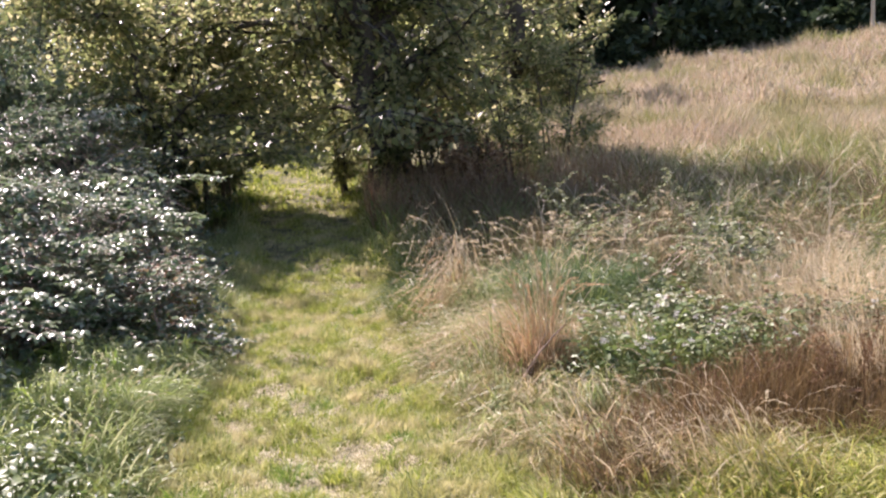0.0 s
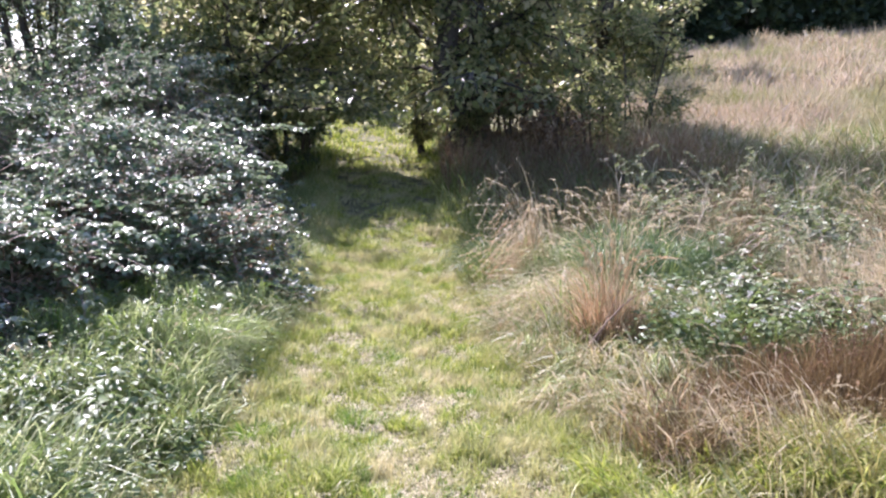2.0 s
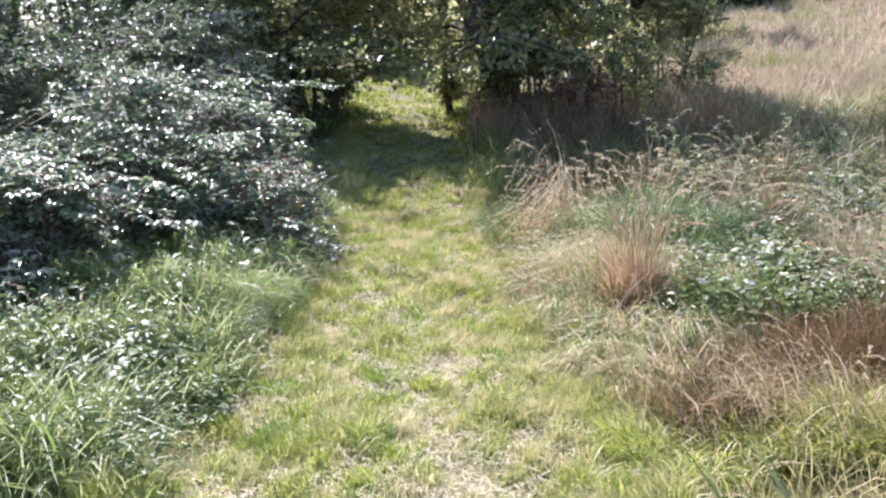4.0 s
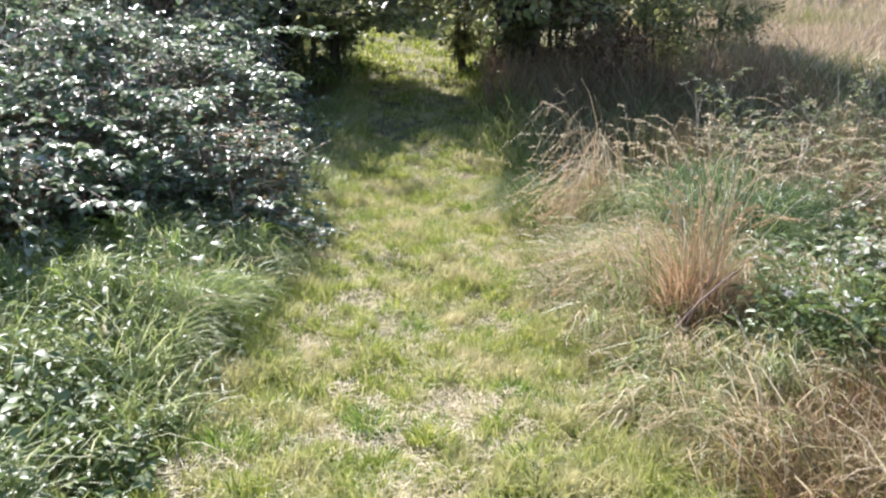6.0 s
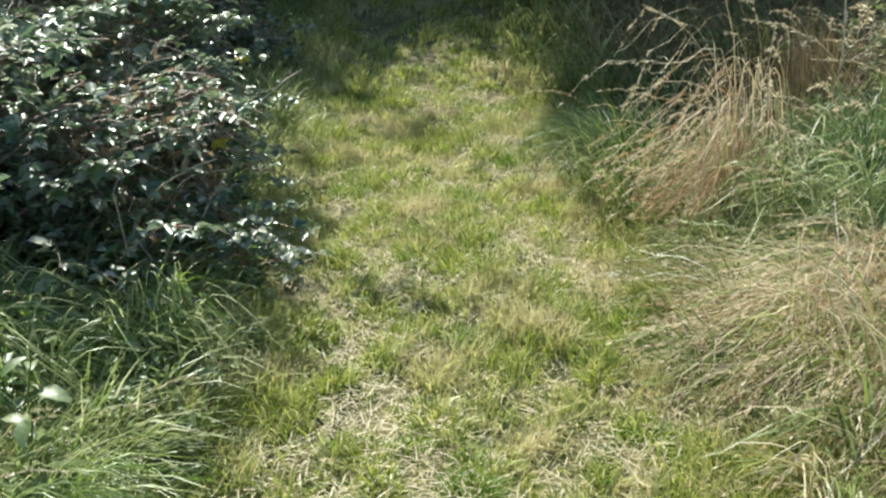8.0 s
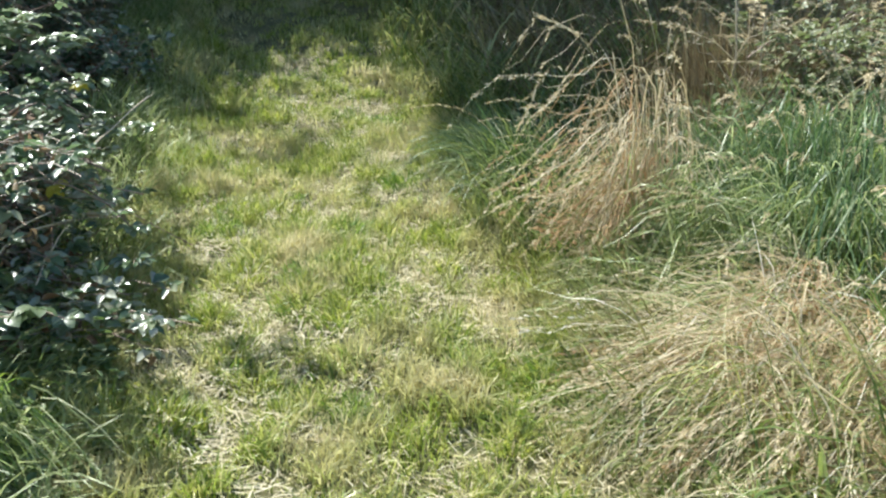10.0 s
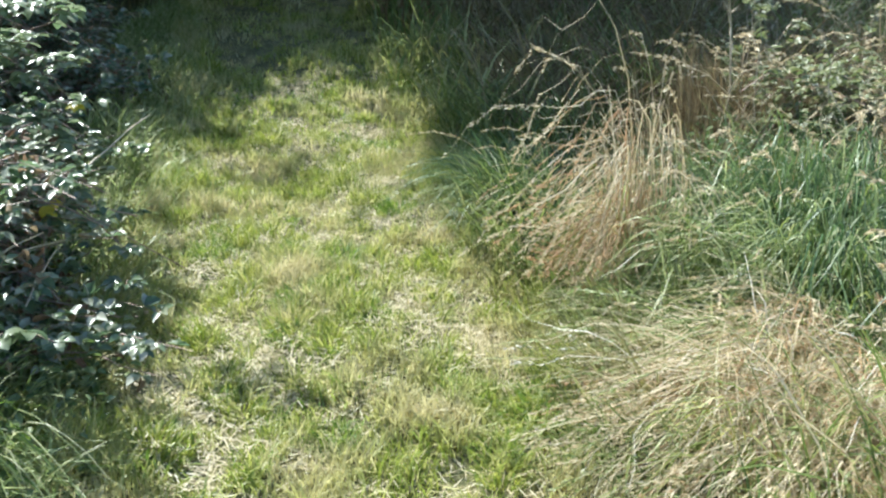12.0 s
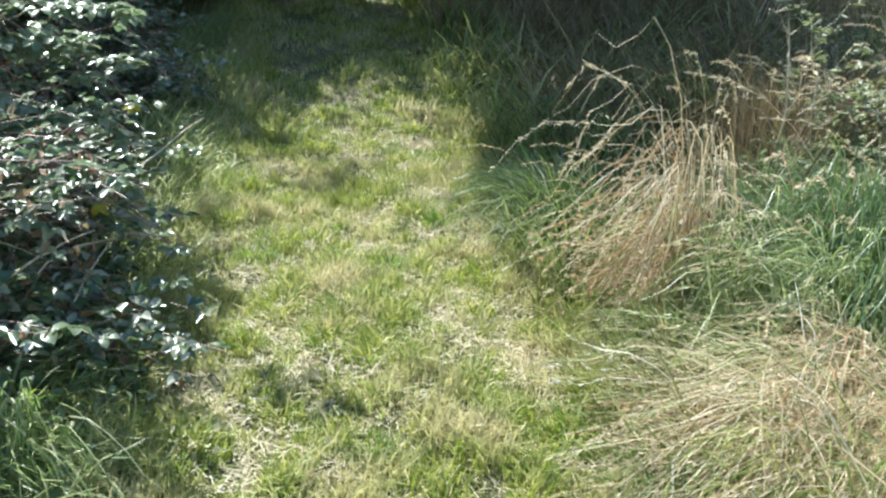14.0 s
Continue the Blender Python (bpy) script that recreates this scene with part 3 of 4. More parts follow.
def shrub(name, label, category, x, y, reach, height, n, mat, size, base=0.1, group="", trunk=0.05, stems=5):
    """A many-stemmed shrub or tree: trunk or stems, limbs, and a ragged crown of leaf sprays."""
    root = thing(name, x, y, label, category, group)
    z0 = float(land(x, y))
    feet = np.array([[x, y, z0 - 0.05]]) + np.c_[rng.normal(0, 0.25 * min(1, reach * 0.3), (stems, 2)), np.zeros(stems)]
    ang = rng.uniform(0, 2 * np.pi, stems)
    tops = feet + np.c_[np.cos(ang) * reach * 0.3, np.sin(ang) * reach * 0.3, height * rng.uniform(0.6, 0.85, stems)]
    main = arcs(feet, tops, np.zeros(stems), 8, trunk * 0.5)
    for i in range(stems):
        put("trunk", tubes(main[i:i + 1], trunk * rng.uniform(0.8, 1.2), 0.3, 8), M_BARK, root)
    nl = 26 if y < 40 else 12
    pick, t = rng.integers(0, stems, nl), rng.uniform(max(0.2, base * 1.15), 0.98, nl)
    b0 = main[pick, (t * 7).astype(int)]
    a = rng.uniform(0, 2 * np.pi, nl)
    ln = reach * rng.uniform(0.4, 0.95, nl) * (1.1 - 0.5 * t)
    b1 = b0 + np.c_[np.cos(a) * ln, np.sin(a) * ln, ln * rng.uniform(-0.15, 0.6, nl)]
    b1[:, 2] = np.maximum(b1[:, 2], z0 + height * base)
    limbs = arcs(b0, b1, ln * 0.08, 6, 0.03)
    for i in range(nl):
        put("limb", tubes(limbs[i:i + 1], trunk * 0.4, 0.25, 5), M_BARK, root)
    nt = max(60, n // 55)
    pl, tl = rng.integers(0, nl, nt), rng.uniform(0.25, 1, nt)
    c0 = limbs[pl, (tl * 5).astype(int)]
    dirs = unit(rng.normal(0, 1, (nt, 3)) * np.array([1, 1, 0.6]))
    c1 = c0 + dirs * reach * rng.uniform(0.15, 0.48, nt)[:, None]
    c1[:, 2] = np.maximum(c1[:, 2] - 0.05 * reach, z0 + height * base)
    twigs = arcs(c0, c1, np.zeros(nt), 5, 0.02)
    put("twig_mass", tubes(twigs, trunk * 0.12, 0.3, 3), M_BARK, root, "", "stuff")
    pk = rng.integers(0, nt, n)
    ps = rng.uniform(0.1, 1.05, n)
    fi = np.clip(ps * 4, 0, 3.999)
    i0 = fi.astype(int)
    pos = twigs[pk, i0] + (twigs[pk, i0 + 1] - twigs[pk, i0]) * (fi - i0)[:, None] + rng.normal(0, reach * 0.035, (n, 3))
    pos[:, 2] = np.maximum(pos[:, 2], z0 + 0.05)
    way = unit(dirs[pk] + rng.normal(0, 0.7, (n, 3)) - np.array([0, 0, 0.3]))
    nor = unit(np.array([0, 0, 1.0]) + rng.normal(0, 0.55, (n, 3)))
    ls = size * rng.uniform(0.65, 1.25, n)
    put("crown", small_leaves(pos, way, nor, ls, ls * 0.62), mat, root, "ragged crown of small leaves", "stuff")
    return root


# left hedge, growing taller away from the path
for x, y, r, h, n in ((-5.4, 7.6, 1.6, 3.4, 12000), (-4.9, 9.8, 1.5, 2.8, 12000), (-4.9, 13.9, 1.5, 4.2, 9000), (-6.6, 9.5, 1.9, 4.6, 9000), (-7.2, 12.5, 2.2, 5.4, 8000), (-6.9, 16.2, 1.9, 4.8, 7000), (-8.0, 14.2, 2.2, 5.6, 8000), (-9.5, 11.5, 2.2, 5.6, 7000)):
    shrub("hedge_shrub", "dense dark green hedge shrub beside the grass path", "shrub", x, y, r, h, n, M_SHRUB, 0.075, 0.03, "hedge along the path")
shrub("tree", "spreading leafy tree in the hedge, shading the path", "tree", -3.9, 12.2, 2.9, 4.95, 28000, M_TREE, 0.10, 0.2, "", 0.10, stems=3)
# Added shade caster: its crown stands above view and dapples the path's edge.
shrub("tree", "slender tree added to shade the path edge, small high crown unseen", "tree", -3.4, 12.6, 1.1, 9.2, 5600, M_TREE, 0.10, 0.62, "", 0.035, stems=1)
# Second added tree: an unseen high crown that darkens the rough on the right.
shrub("tree", "slender tree added to shade the rough, high crown unseen", "tree", -0.75, 14.3, 2.5, 7.9, 9000, M_TREE, 0.11, 0.60, "", 0.08, stems=1)

# the tree on the right of the path, crown reaching low
shrub("tree", "dark-trunked tree with a low leafy crown beside the path", "tree", -0.8, 13.4, 3.6, 7.0, 19000, M_TREE, 0.12, 0.14, "", 0.21, stems=2)
shrub("tree", "tall thin-crowned tree standing behind the leafy one", "tree", 1.4, 15.8, 2.5, 9.8, 12000, M_TREE, 0.11, 0.12, "", 0.22, stems=1)
for x, y, r, h, n, mat in ((1.0, 12.8, 1.2, 2.0, 4500, M_TREE), (-0.2, 12.6, 0.9, 1.6, 3000, M_DEADLEAF), (1.8, 14.4, 1.4, 2.6, 5000, M_TREE), (-0.85, 13.0, 0.7, 1.3, 2500, M_TREE), (-1.7, 14.2, 0.55, 1.6, 2800, M_TREE), (-1.75, 16.2, 0.6, 1.7, 2400, M_TREE), (-3.6, 14.2, 0.8, 1.8, 3500, M_SHRUB), (0.5, 12.2, 0.9, 1.4, 3000, M_DEADLEAF), (-3.75, 11.3, 0.9, 1.9, 5000, M_SHRUB), (-4.1, 12.6, 1.0, 2.2, 5000, M_SHRUB), (-3.35, 12.9, 0.7, 1.7, 3500, M_SHRUB)):
    shrub("understorey_shrub", "withered brown undergrowth below the tree" if mat == M_DEADLEAF else "scrubby green undergrowth below the tree", "shrub", x, y, r, h, n, mat, 0.06, 0.03, "undergrowth below the trees", 0.02)
# trees beyond the path and behind the meadow
for x, y, r, h, n in ((-6.2, 20.5, 1.5, 2.8, 4000), (-2.2, 20.8, 1.4, 2.6, 4000), (-4.4, 22.0, 1.5, 2.6, 4500)):
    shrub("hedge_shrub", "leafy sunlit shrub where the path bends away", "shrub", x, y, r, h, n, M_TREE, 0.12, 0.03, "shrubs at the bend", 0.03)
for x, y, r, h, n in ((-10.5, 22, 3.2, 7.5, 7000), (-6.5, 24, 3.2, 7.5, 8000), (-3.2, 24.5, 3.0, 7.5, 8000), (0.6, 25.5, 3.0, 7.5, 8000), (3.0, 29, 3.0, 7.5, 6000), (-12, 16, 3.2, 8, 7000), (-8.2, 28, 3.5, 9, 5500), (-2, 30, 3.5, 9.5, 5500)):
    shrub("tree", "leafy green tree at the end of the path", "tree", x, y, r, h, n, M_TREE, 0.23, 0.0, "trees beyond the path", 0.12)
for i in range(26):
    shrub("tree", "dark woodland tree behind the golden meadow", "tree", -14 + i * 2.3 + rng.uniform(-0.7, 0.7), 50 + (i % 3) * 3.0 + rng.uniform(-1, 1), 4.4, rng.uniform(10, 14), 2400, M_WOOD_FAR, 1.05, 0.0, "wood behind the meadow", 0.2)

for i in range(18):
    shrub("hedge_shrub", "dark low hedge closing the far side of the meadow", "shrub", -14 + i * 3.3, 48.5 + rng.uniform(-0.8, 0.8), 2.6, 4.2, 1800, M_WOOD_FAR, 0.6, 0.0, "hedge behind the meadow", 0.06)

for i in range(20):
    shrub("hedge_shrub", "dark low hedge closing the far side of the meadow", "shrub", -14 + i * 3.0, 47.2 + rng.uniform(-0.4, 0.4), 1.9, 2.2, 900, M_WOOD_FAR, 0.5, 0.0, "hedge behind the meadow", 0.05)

# ---- grass tussocks ----


def tussock(name, label, x, y, reach, height, n, mat, lean, spread, bend, heads=120, group="", wide=0.005, head_mat=None):
    """A tuft of long blades with drooping seed heads on thin stems."""
    root = thing(name, x, y, label, "grass tuft", group)
    a, r = rng.uniform(0, 2 * np.pi, n), np.sqrt(rng.uniform(0, 1, n)) * reach
    px, py = x + np.cos(a) * r, y + np.sin(a) * r
    out = np.stack([np.cos(a), np.sin(a)], 1) * 0.6 + np.array(lean) + rng.normal(0, spread, (n, 2))
    put("blade_tuft", blades(on_land(px, py), height * rng.uniform(0.45, 0.95, n), wide * rng.uniform(0.6, 1.4, n), out, np.clip(bend + rng.normal(0, 0.3, n), 0.05, 1.5), 5), mat, root, "", "stuff")
    for i in range(heads):
        st = new("seed_stalk", STALKS[rng.integers(len(STALKS))][0 if head_mat is None else 1])
        st.parent = root
        r, a1 = reach * 0.8 * math.sqrt(rng.uniform()), rng.uniform(0, 2 * math.pi)
        o = np.array([math.cos(a1), math.sin(a1)]) * 0.5 + np.array(lean) + rng.normal(0, spread, 2)
        lx, ly = r * math.cos(a1), r * math.sin(a1)
        hh = height * rng.uniform(0.8, 1.3)
        wide_bow = hh * np.clip(bend * 1.1 + rng.normal(0, 0.2), 0.1, 1.6)
        st.matrix_basis = Matrix.LocRotScale((lx, ly, float(land(x + lx, y + ly) - land(x, y)) - 0.01), Euler((0, 0, math.atan2(o[1], o[0]))), (wide_bow, hh, hh))
    return root


def stalk_mesh(mat):
    """A metre-high thin grass stem that bows along x and ends in a loose seed head."""
    s = np.linspace(0, 1, 9)
    line = np.stack([0.55 * s ** 2.2, rng.normal(0, 0.006, 9) * s, s - 0.25 * s ** 5], 1)[None]
    m = 46
    t = np.sort(rng.uniform(0.72, 1.0, m)) * 8
    i0 = np.minimum(t.astype(int), 7)
    q = line[0, i0] + (line[0, i0 + 1] - line[0, i0]) * (t - i0)[:, None]
    d = unit((line[0, i0 + 1] - line[0, i0]) + rng.normal(0, 0.05, q.shape) - np.array([0, 0, 0.03]))
    soup = joined(tubes(line, 0.0021, 0.5, 4), small_leaves(q, d, rng.normal(0, 1, q.shape), rng.uniform(0.016, 0.034, m), 0.0055))
    ob = build("seed_stalk", *soup, mat)
    me = ob.data
    bpy.data.objects.remove(ob)
    return me


STALKS = [(stalk_mesh(M_HAY), stalk_mesh(M_RUST)) for _ in range(7)]

GROUPS = {"rush_clump": "rush clumps", "verge_tuft": "tufts in the verge", "dead_clump": "dead clumps"}


def clump(name, label, x, y, reach, h, n, mat, lean, spread, bend, heads, head_mat):
    dry = mat in (M_HAY, M_RUST)
    return tussock(name, label, x, y, reach, h, n, mat, lean, spread, bend, heads, GROUPS.get(name, "dry tussocks"), 0.0045 if dry else 0.008, head_mat)


clump("dead_clump", "collapsed brown clump of dead grass near the path", 0.70, 3.55, 0.16, 0.38, 520, M_BROWN, (-0.1, -0.1), 1.1, 0.8, 5, None)

clump("rush_clump", "dense dark green rush clump among dry grass", 1.35, 6.7, 0.42, 0.72, 1700, M_RUSH, (-0.2, -0.2), 1.0, 0.95, 34, None)
clump("verge_tuft", "lush arching silvery grass tuft below the brambles", -1.74, 4.6, 0.18, 0.40, 800, M_SILVER, (0.4, -0.2), 1.1, 0.95, 6, None)
clump("verge_tuft", "lush arching silvery grass tuft below the brambles", -1.75, 3.85, 0.2, 0.45, 700, M_SILVER, (0.3, -0.3), 1.1, 0.9, 6, None)
clump("verge_tuft", "lush arching silvery grass tuft below the brambles", -1.8, 4.25, 0.18, 0.45, 800, M_SILVER, (0.4, -0.2), 1.1, 1.0, 4, None)
clump("verge_tuft", "lush arching silvery grass tuft below the brambles", -2.2, 3.6, 0.22, 0.5, 900, M_SILVER, (0.3, -0.3), 1.1, 0.95, 6, None)
clump("grass_tussock", "reddish dry grass tussock with tall feathery stalks", 0.48, 4.80, 0.11, 0.72, 190, M_RUST, (-0.1, 0.0), 0.8, 0.4, 34, M_RUST)
clump("grass_tussock", "dark brown-green base of old tussock blades", 0.52, 4.72, 0.17, 0.42, 700, M_BROWN, (0.0, 0.0), 0.6, 0.5, 0, None)
clump("grass_tussock", "tall thin straw stalks rising from the tussock", 0.51, 4.86, 0.13, 1.0, 60, M_HAY, (0.0, 0.1), 0.6, 0.25, 34, None)
clump("rush_clump", "dense dark green rush clump among dry grass", 0.85, 6.4, 0.45, 0.8, 2300, M_RUSH, (-0.3, -0.2), 1.0, 1.0, 34, None)
clump("rush_clump", "dense dark green rush clump among dry grass", 0.58, 5.85, 0.30, 0.52, 1700, M_SILVER, (-0.7, -0.3), 0.8, 1.0, 10, None)
clump("grass_tussock", "thin olive-brown upright stalks between tussock and rushes", 0.42, 6.8, 0.2, 0.95, 110, M_BROWN, (-0.05, -0.1), 0.5, 0.3, 12, None)
clump("rush_clump", "dense dark green rush clump among dry grass", -0.12, 7.2, 0.32, 0.48, 1800, M_RUSH, (-0.6, -0.4), 0.9, 1.15, 8, None)
clump("rush_clump", "yellowing arched grass clump beside brown dock", 1.02, 3.42, 0.3, 0.26, 1500, M_LUSH, (-0.3, -0.5), 0.7, 1.0, 14, None)
clump("rush_clump", "yellowing arched grass clump beside brown dock", 1.45, 3.36, 0.35, 0.27, 1700, M_LUSH, (-0.3, -0.5), 0.8, 1.1, 16, None)
clump("rush_clump", "yellowing arched grass clump beside brown dock", 0.55, 3.2, 0.3, 0.24, 1100, M_LUSH, (-0.3, -0.5), 0.8, 1.1, 0, None)
clump("rush_clump", "yellowing arched grass clump beside brown dock", 1.9, 3.38, 0.35, 0.28, 1500, M_LUSH, (-0.3, -0.5), 0.8, 1.1, 14, None)
clump("hay_clump", "golden arched grass at the foot of dead docks", 0.72, 3.62, 0.25, 0.42, 260, M_RUST, (-0.3, -0.5), 0.8, 1.0, 16, None)
clump("hay_clump", "golden standing grass beyond the dead docks", 2.3, 4.9, 0.45, 0.75, 1300, M_HAY, (-0.3, -0.4), 0.7, 0.7, 40, None)
clump("hay_clump", "pale arched grass leaning over brown dock", 1.1, 3.62, 0.35, 0.46, 260, M_HAY, (-0.3, -0.5), 0.8, 1.1, 20, None)
for x, y, h in ((2.1, 5.7, 0.75), (2.5, 5.2, 0.8), (1.6, 6.9, 0.8), (2.7, 6.3, 0.8), (3.1, 7.4, 0.85), (1.0, 7.9, 0.85), (2.0, 8.3, 0.85), (2.2, 4.3, 0.6)):
    tussock("grass_tussock", "dry grass tussock standing in rough grass", x, y, 0.28, h, 1200, M_BROWN if y > 6.8 else M_HAY, (-0.2, -0.2), 0.6, 0.55, 24, "dry tussocks")


def ribbons(lines, width, roll):
    """Flat tapering blades along lines (n, k, 3), turned about themselves by roll."""
    n, k, _ = lines.shape
    t = unit(np.gradient(lines, axis=1))
    flat = unit(np.cross(t, np.array([0, 0, 1.0])))
    up = np.cross(flat, t)
    w = np.broadcast_to(np.asarray(width, float).reshape(-1, 1), (n, k)) * 0.5 * (1 - np.linspace(0, 1, k) ** 2 * 0.85)[None]
    side = (flat * np.cos(roll)[:, None, None] + up * np.sin(roll)[:, None, None]) * w[..., None]
    v = np.stack([lines - side, lines + side], 2)
    i = np.arange(n * k * 2).reshape(n, k, 2)
    q = np.stack([i[:, :-1, 0], i[:, :-1, 1], i[:, 1:, 1], i[:, 1:, 0]], -1).reshape(-1, 4)
    return v.reshape(-1, 3), [q]


def lodged(name, label, x, y, reach, rise, run, n, mats, way, spread, headed=0.4, wide=0.0036, group="dry tussocks"):
    """A tussock bowed over by its own weight: blades climb, bow along way and hang, many with seed heads."""
    root = thing(name, x, y, label, "grass tuft", group)
    kink = 0.014 if wide < 0.0045 else 0.005
    for mat, share in mats:
        m = int(n * share)
        lock = rng.integers(0, max(26, m // 9), m)      # blades hang together in locks
        pool = lambda lo, hi: rng.uniform(lo, hi, m)[lock]
        a, r = pool(0, 2 * np.pi), np.sqrt(pool(0, 1)) * reach
        foot = on_land(x + np.cos(a) * r + rng.normal(0, 0.018, m), y + np.sin(a) * r * 0.8 + rng.normal(0, 0.018, m))
        h = rise * pool(0.3, 1.08) * rng.uniform(0.75, 1.12, m)
        l = run * pool(0.45, 1.1) * rng.uniform(0.7, 1.1, m)
        g = math.atan2(way[1], way[0]) + rng.normal(0, spread, m)[lock] + rng.normal(0, 0.16, m)
        k = 9
        s = np.linspace(0, 1, k)[None]
        peak = (pool(0.34, 0.58) + rng.normal(0, 0.03, m))[:, None]
        up = h[:, None] * (s / peak) * np.exp(1 - s / peak)
        along = l[:, None] * s ** 1.25
        bow = (rng.normal(0, 0.26, m)[lock] + rng.normal(0, 0.07, m))[:, None] * s * s * l[:, None]
        up = up * (1 + rng.normal(0, kink * 6, (m, k)).cumsum(1) * s)
        p = np.stack([foot[:, :1] + along * np.cos(g)[:, None] - bow * np.sin(g)[:, None], foot[:, 1:2] + along * np.sin(g)[:, None] + bow * np.cos(g)[:, None], foot[:, 2:] + up], -1)
        p = p + (rng.normal(0, kink, (m, k, 3)) * s[..., None]).cumsum(1)
        p[..., 2] = np.maximum(p[..., 2], land(p[..., 0], p[..., 1]) + 0.012)
        put("blade_tuft", ribbons(p, wide * rng.uniform(0.6, 1.25, m), rng.uniform(-0.9, 0.9, m)), mat, root, "", "stuff")
        pick = rng.integers(0, m, int(m * headed))
        per = 16
        t = np.repeat(pick, per)
        f = rng.uniform(0.72, 1.0, len(t)) * (k - 1)
        i0 = np.minimum(f.astype(int), k - 2)
        q = p[t, i0] + (p[t, i0 + 1] - p[t, i0]) * (f - i0)[:, None] + rng.normal(0, 0.003, (len(t), 3))
        d = unit(unit(p[t, i0 + 1] - p[t, i0]) + rng.normal(0, 0.25, q.shape))
        put("seed_head", small_leaves(q, d, rng.normal(0, 1, q.shape), rng.uniform(0.012, 0.028, len(t)), 0.005), mat, root, "pale drooping seed heads", "stuff")
    return root


lodged("hay_clump", "bleached flattened clump of hay-like grass at the path edge", 0.36, 5.45, 0.26, 0.36, 0.62, 1500, ((M_HAY, 0.8), (M_STRAW, 0.1), (M_RUST, 0.2), (M_SILVER, 0.15)), (-1.0, -0.25), 0.75, 0.3, 0.0032)
lodged("hay_clump", "bleached flattened clump of hay-like grass at the path edge", 0.55, 5.18, 0.28, 0.30, 0.60, 1400, ((M_HAY, 0.75), (M_STRAW, 0.1), (M_RUST, 0.25), (M_SILVER, 0.2)), (-0.9, -0.45), 0.95, 0.3, 0.0032)
lodged("hay_clump", "straw-coloured grass sagging into the rough", 0.92, 5.2, 0.30, 0.34, 0.5, 700, ((M_HAY, 0.5), (M_STRAW, 0.2), (M_SILVER, 0.4)), (-0.6, -0.6), 1.2, 0.3, 0.0045)
lodged("hay_clump", "green blades pushing through the flattened hay", 0.4, 5.3, 0.40, 0.34, 0.3, 420, ((M_SILVER, 0.6), (M_LUSH, 0.4)), (-0.6, -0.6), 2.0, 0.05, 0.006)
lodged("grass_tussock", "pinkish seed-heavy grass tussock bowed over the path", 0.14, 6.30, 0.16, 0.70, 0.44, 210, ((M_HAY, 0.6), (M_RUST, 0.4)), (-1.0, -0.15), 0.6, 0.7, 0.0042)
lodged("grass_tussock", "brown bent grass clump in front of green sedge", 0.14, 6.26, 0.18, 0.46, 0.36, 300, ((M_RUST, 0.4), (M_HAY, 0.4), (M_SILVER, 0.3)), (-0.9, -0.4), 1.1, 0.5, 0.0042)
lodged("grass_tussock", "long pale stalks hanging far out from the tussock", 0.08, 6.36, 0.10, 0.80, 0.58, 46, ((M_HAY, 1.0),), (-1.0, 0.05), 0.35, 1.0)
clump("grass_tussock", "dense reddish heart of the tall tussock", 0.47, 4.78, 0.13, 0.48, 800, M_RUST, (-0.05, -0.1), 0.8, 0.55, 30, M_RUST)
lodged("verge_tuft", "lush silvery green grass arching beside the hay", 0.42, 5.92, 0.28, 0.48, 0.40, 900, ((M_SILVER, 0.7), (M_LONG, 0.4)), (-0.9, -0.3), 1.2, 0.08, 0.005, "tufts in the verge")
for px, py, ph in ((-2.0, 4.75, 0.46), (-2.25, 4.95, 0.52), (-1.85, 5.1, 0.38), (-2.45, 4.6, 0.5), (-1.8, 4.3, 0.4), (-2.1, 4.2, 0.46), (-2.6, 4.3, 0.5)):
    lodged("verge_tuft", "lush arching silvery grass tuft below the brambles", px, py, 0.22, ph * 0.85, 0.34, 800, ((M_SILVER, 0.8), (M_TUFT, 0.25)), (0.7, -0.4), 1.1, 0.15, 0.0046, "tufts in the verge")
for px, py, ph in ((0.34, 4.4, 0.22), (0.62, 4.25, 0.26), (0.28, 4.0, 0.2), (0.5, 3.8, 0.22), (0.85, 4.4, 0.26), (0.18, 4.75, 0.2)):
    lodged("verge_tuft", "mixed green and straw-coloured grass tuft at the path edge", px, py, 0.2, ph, 0.28, 480, ((M_SILVER, 0.5), (M_GOLD, 0.3), (M_HAY, 0.25)), (-0.8, -0.5), 1.2, 0.15, 0.005, "tufts in the verge")
for px, py, ph in ((0.82, 5.9, 0.5), (1.2, 6.3, 0.42), (0.72, 6.35, 0.6)):
    lodged("rush_clump", "lush green sedge clump arching among dry grass", px, py, 0.34, ph, 0.4, 900, ((M_RUSH, 0.85), (M_SILVER, 0.08), (M_LONG, 0.2)), (-0.6, -0.5), 1.6, 0.06, 0.0052, "rush clumps")

# ---- herbs and large leaves ----


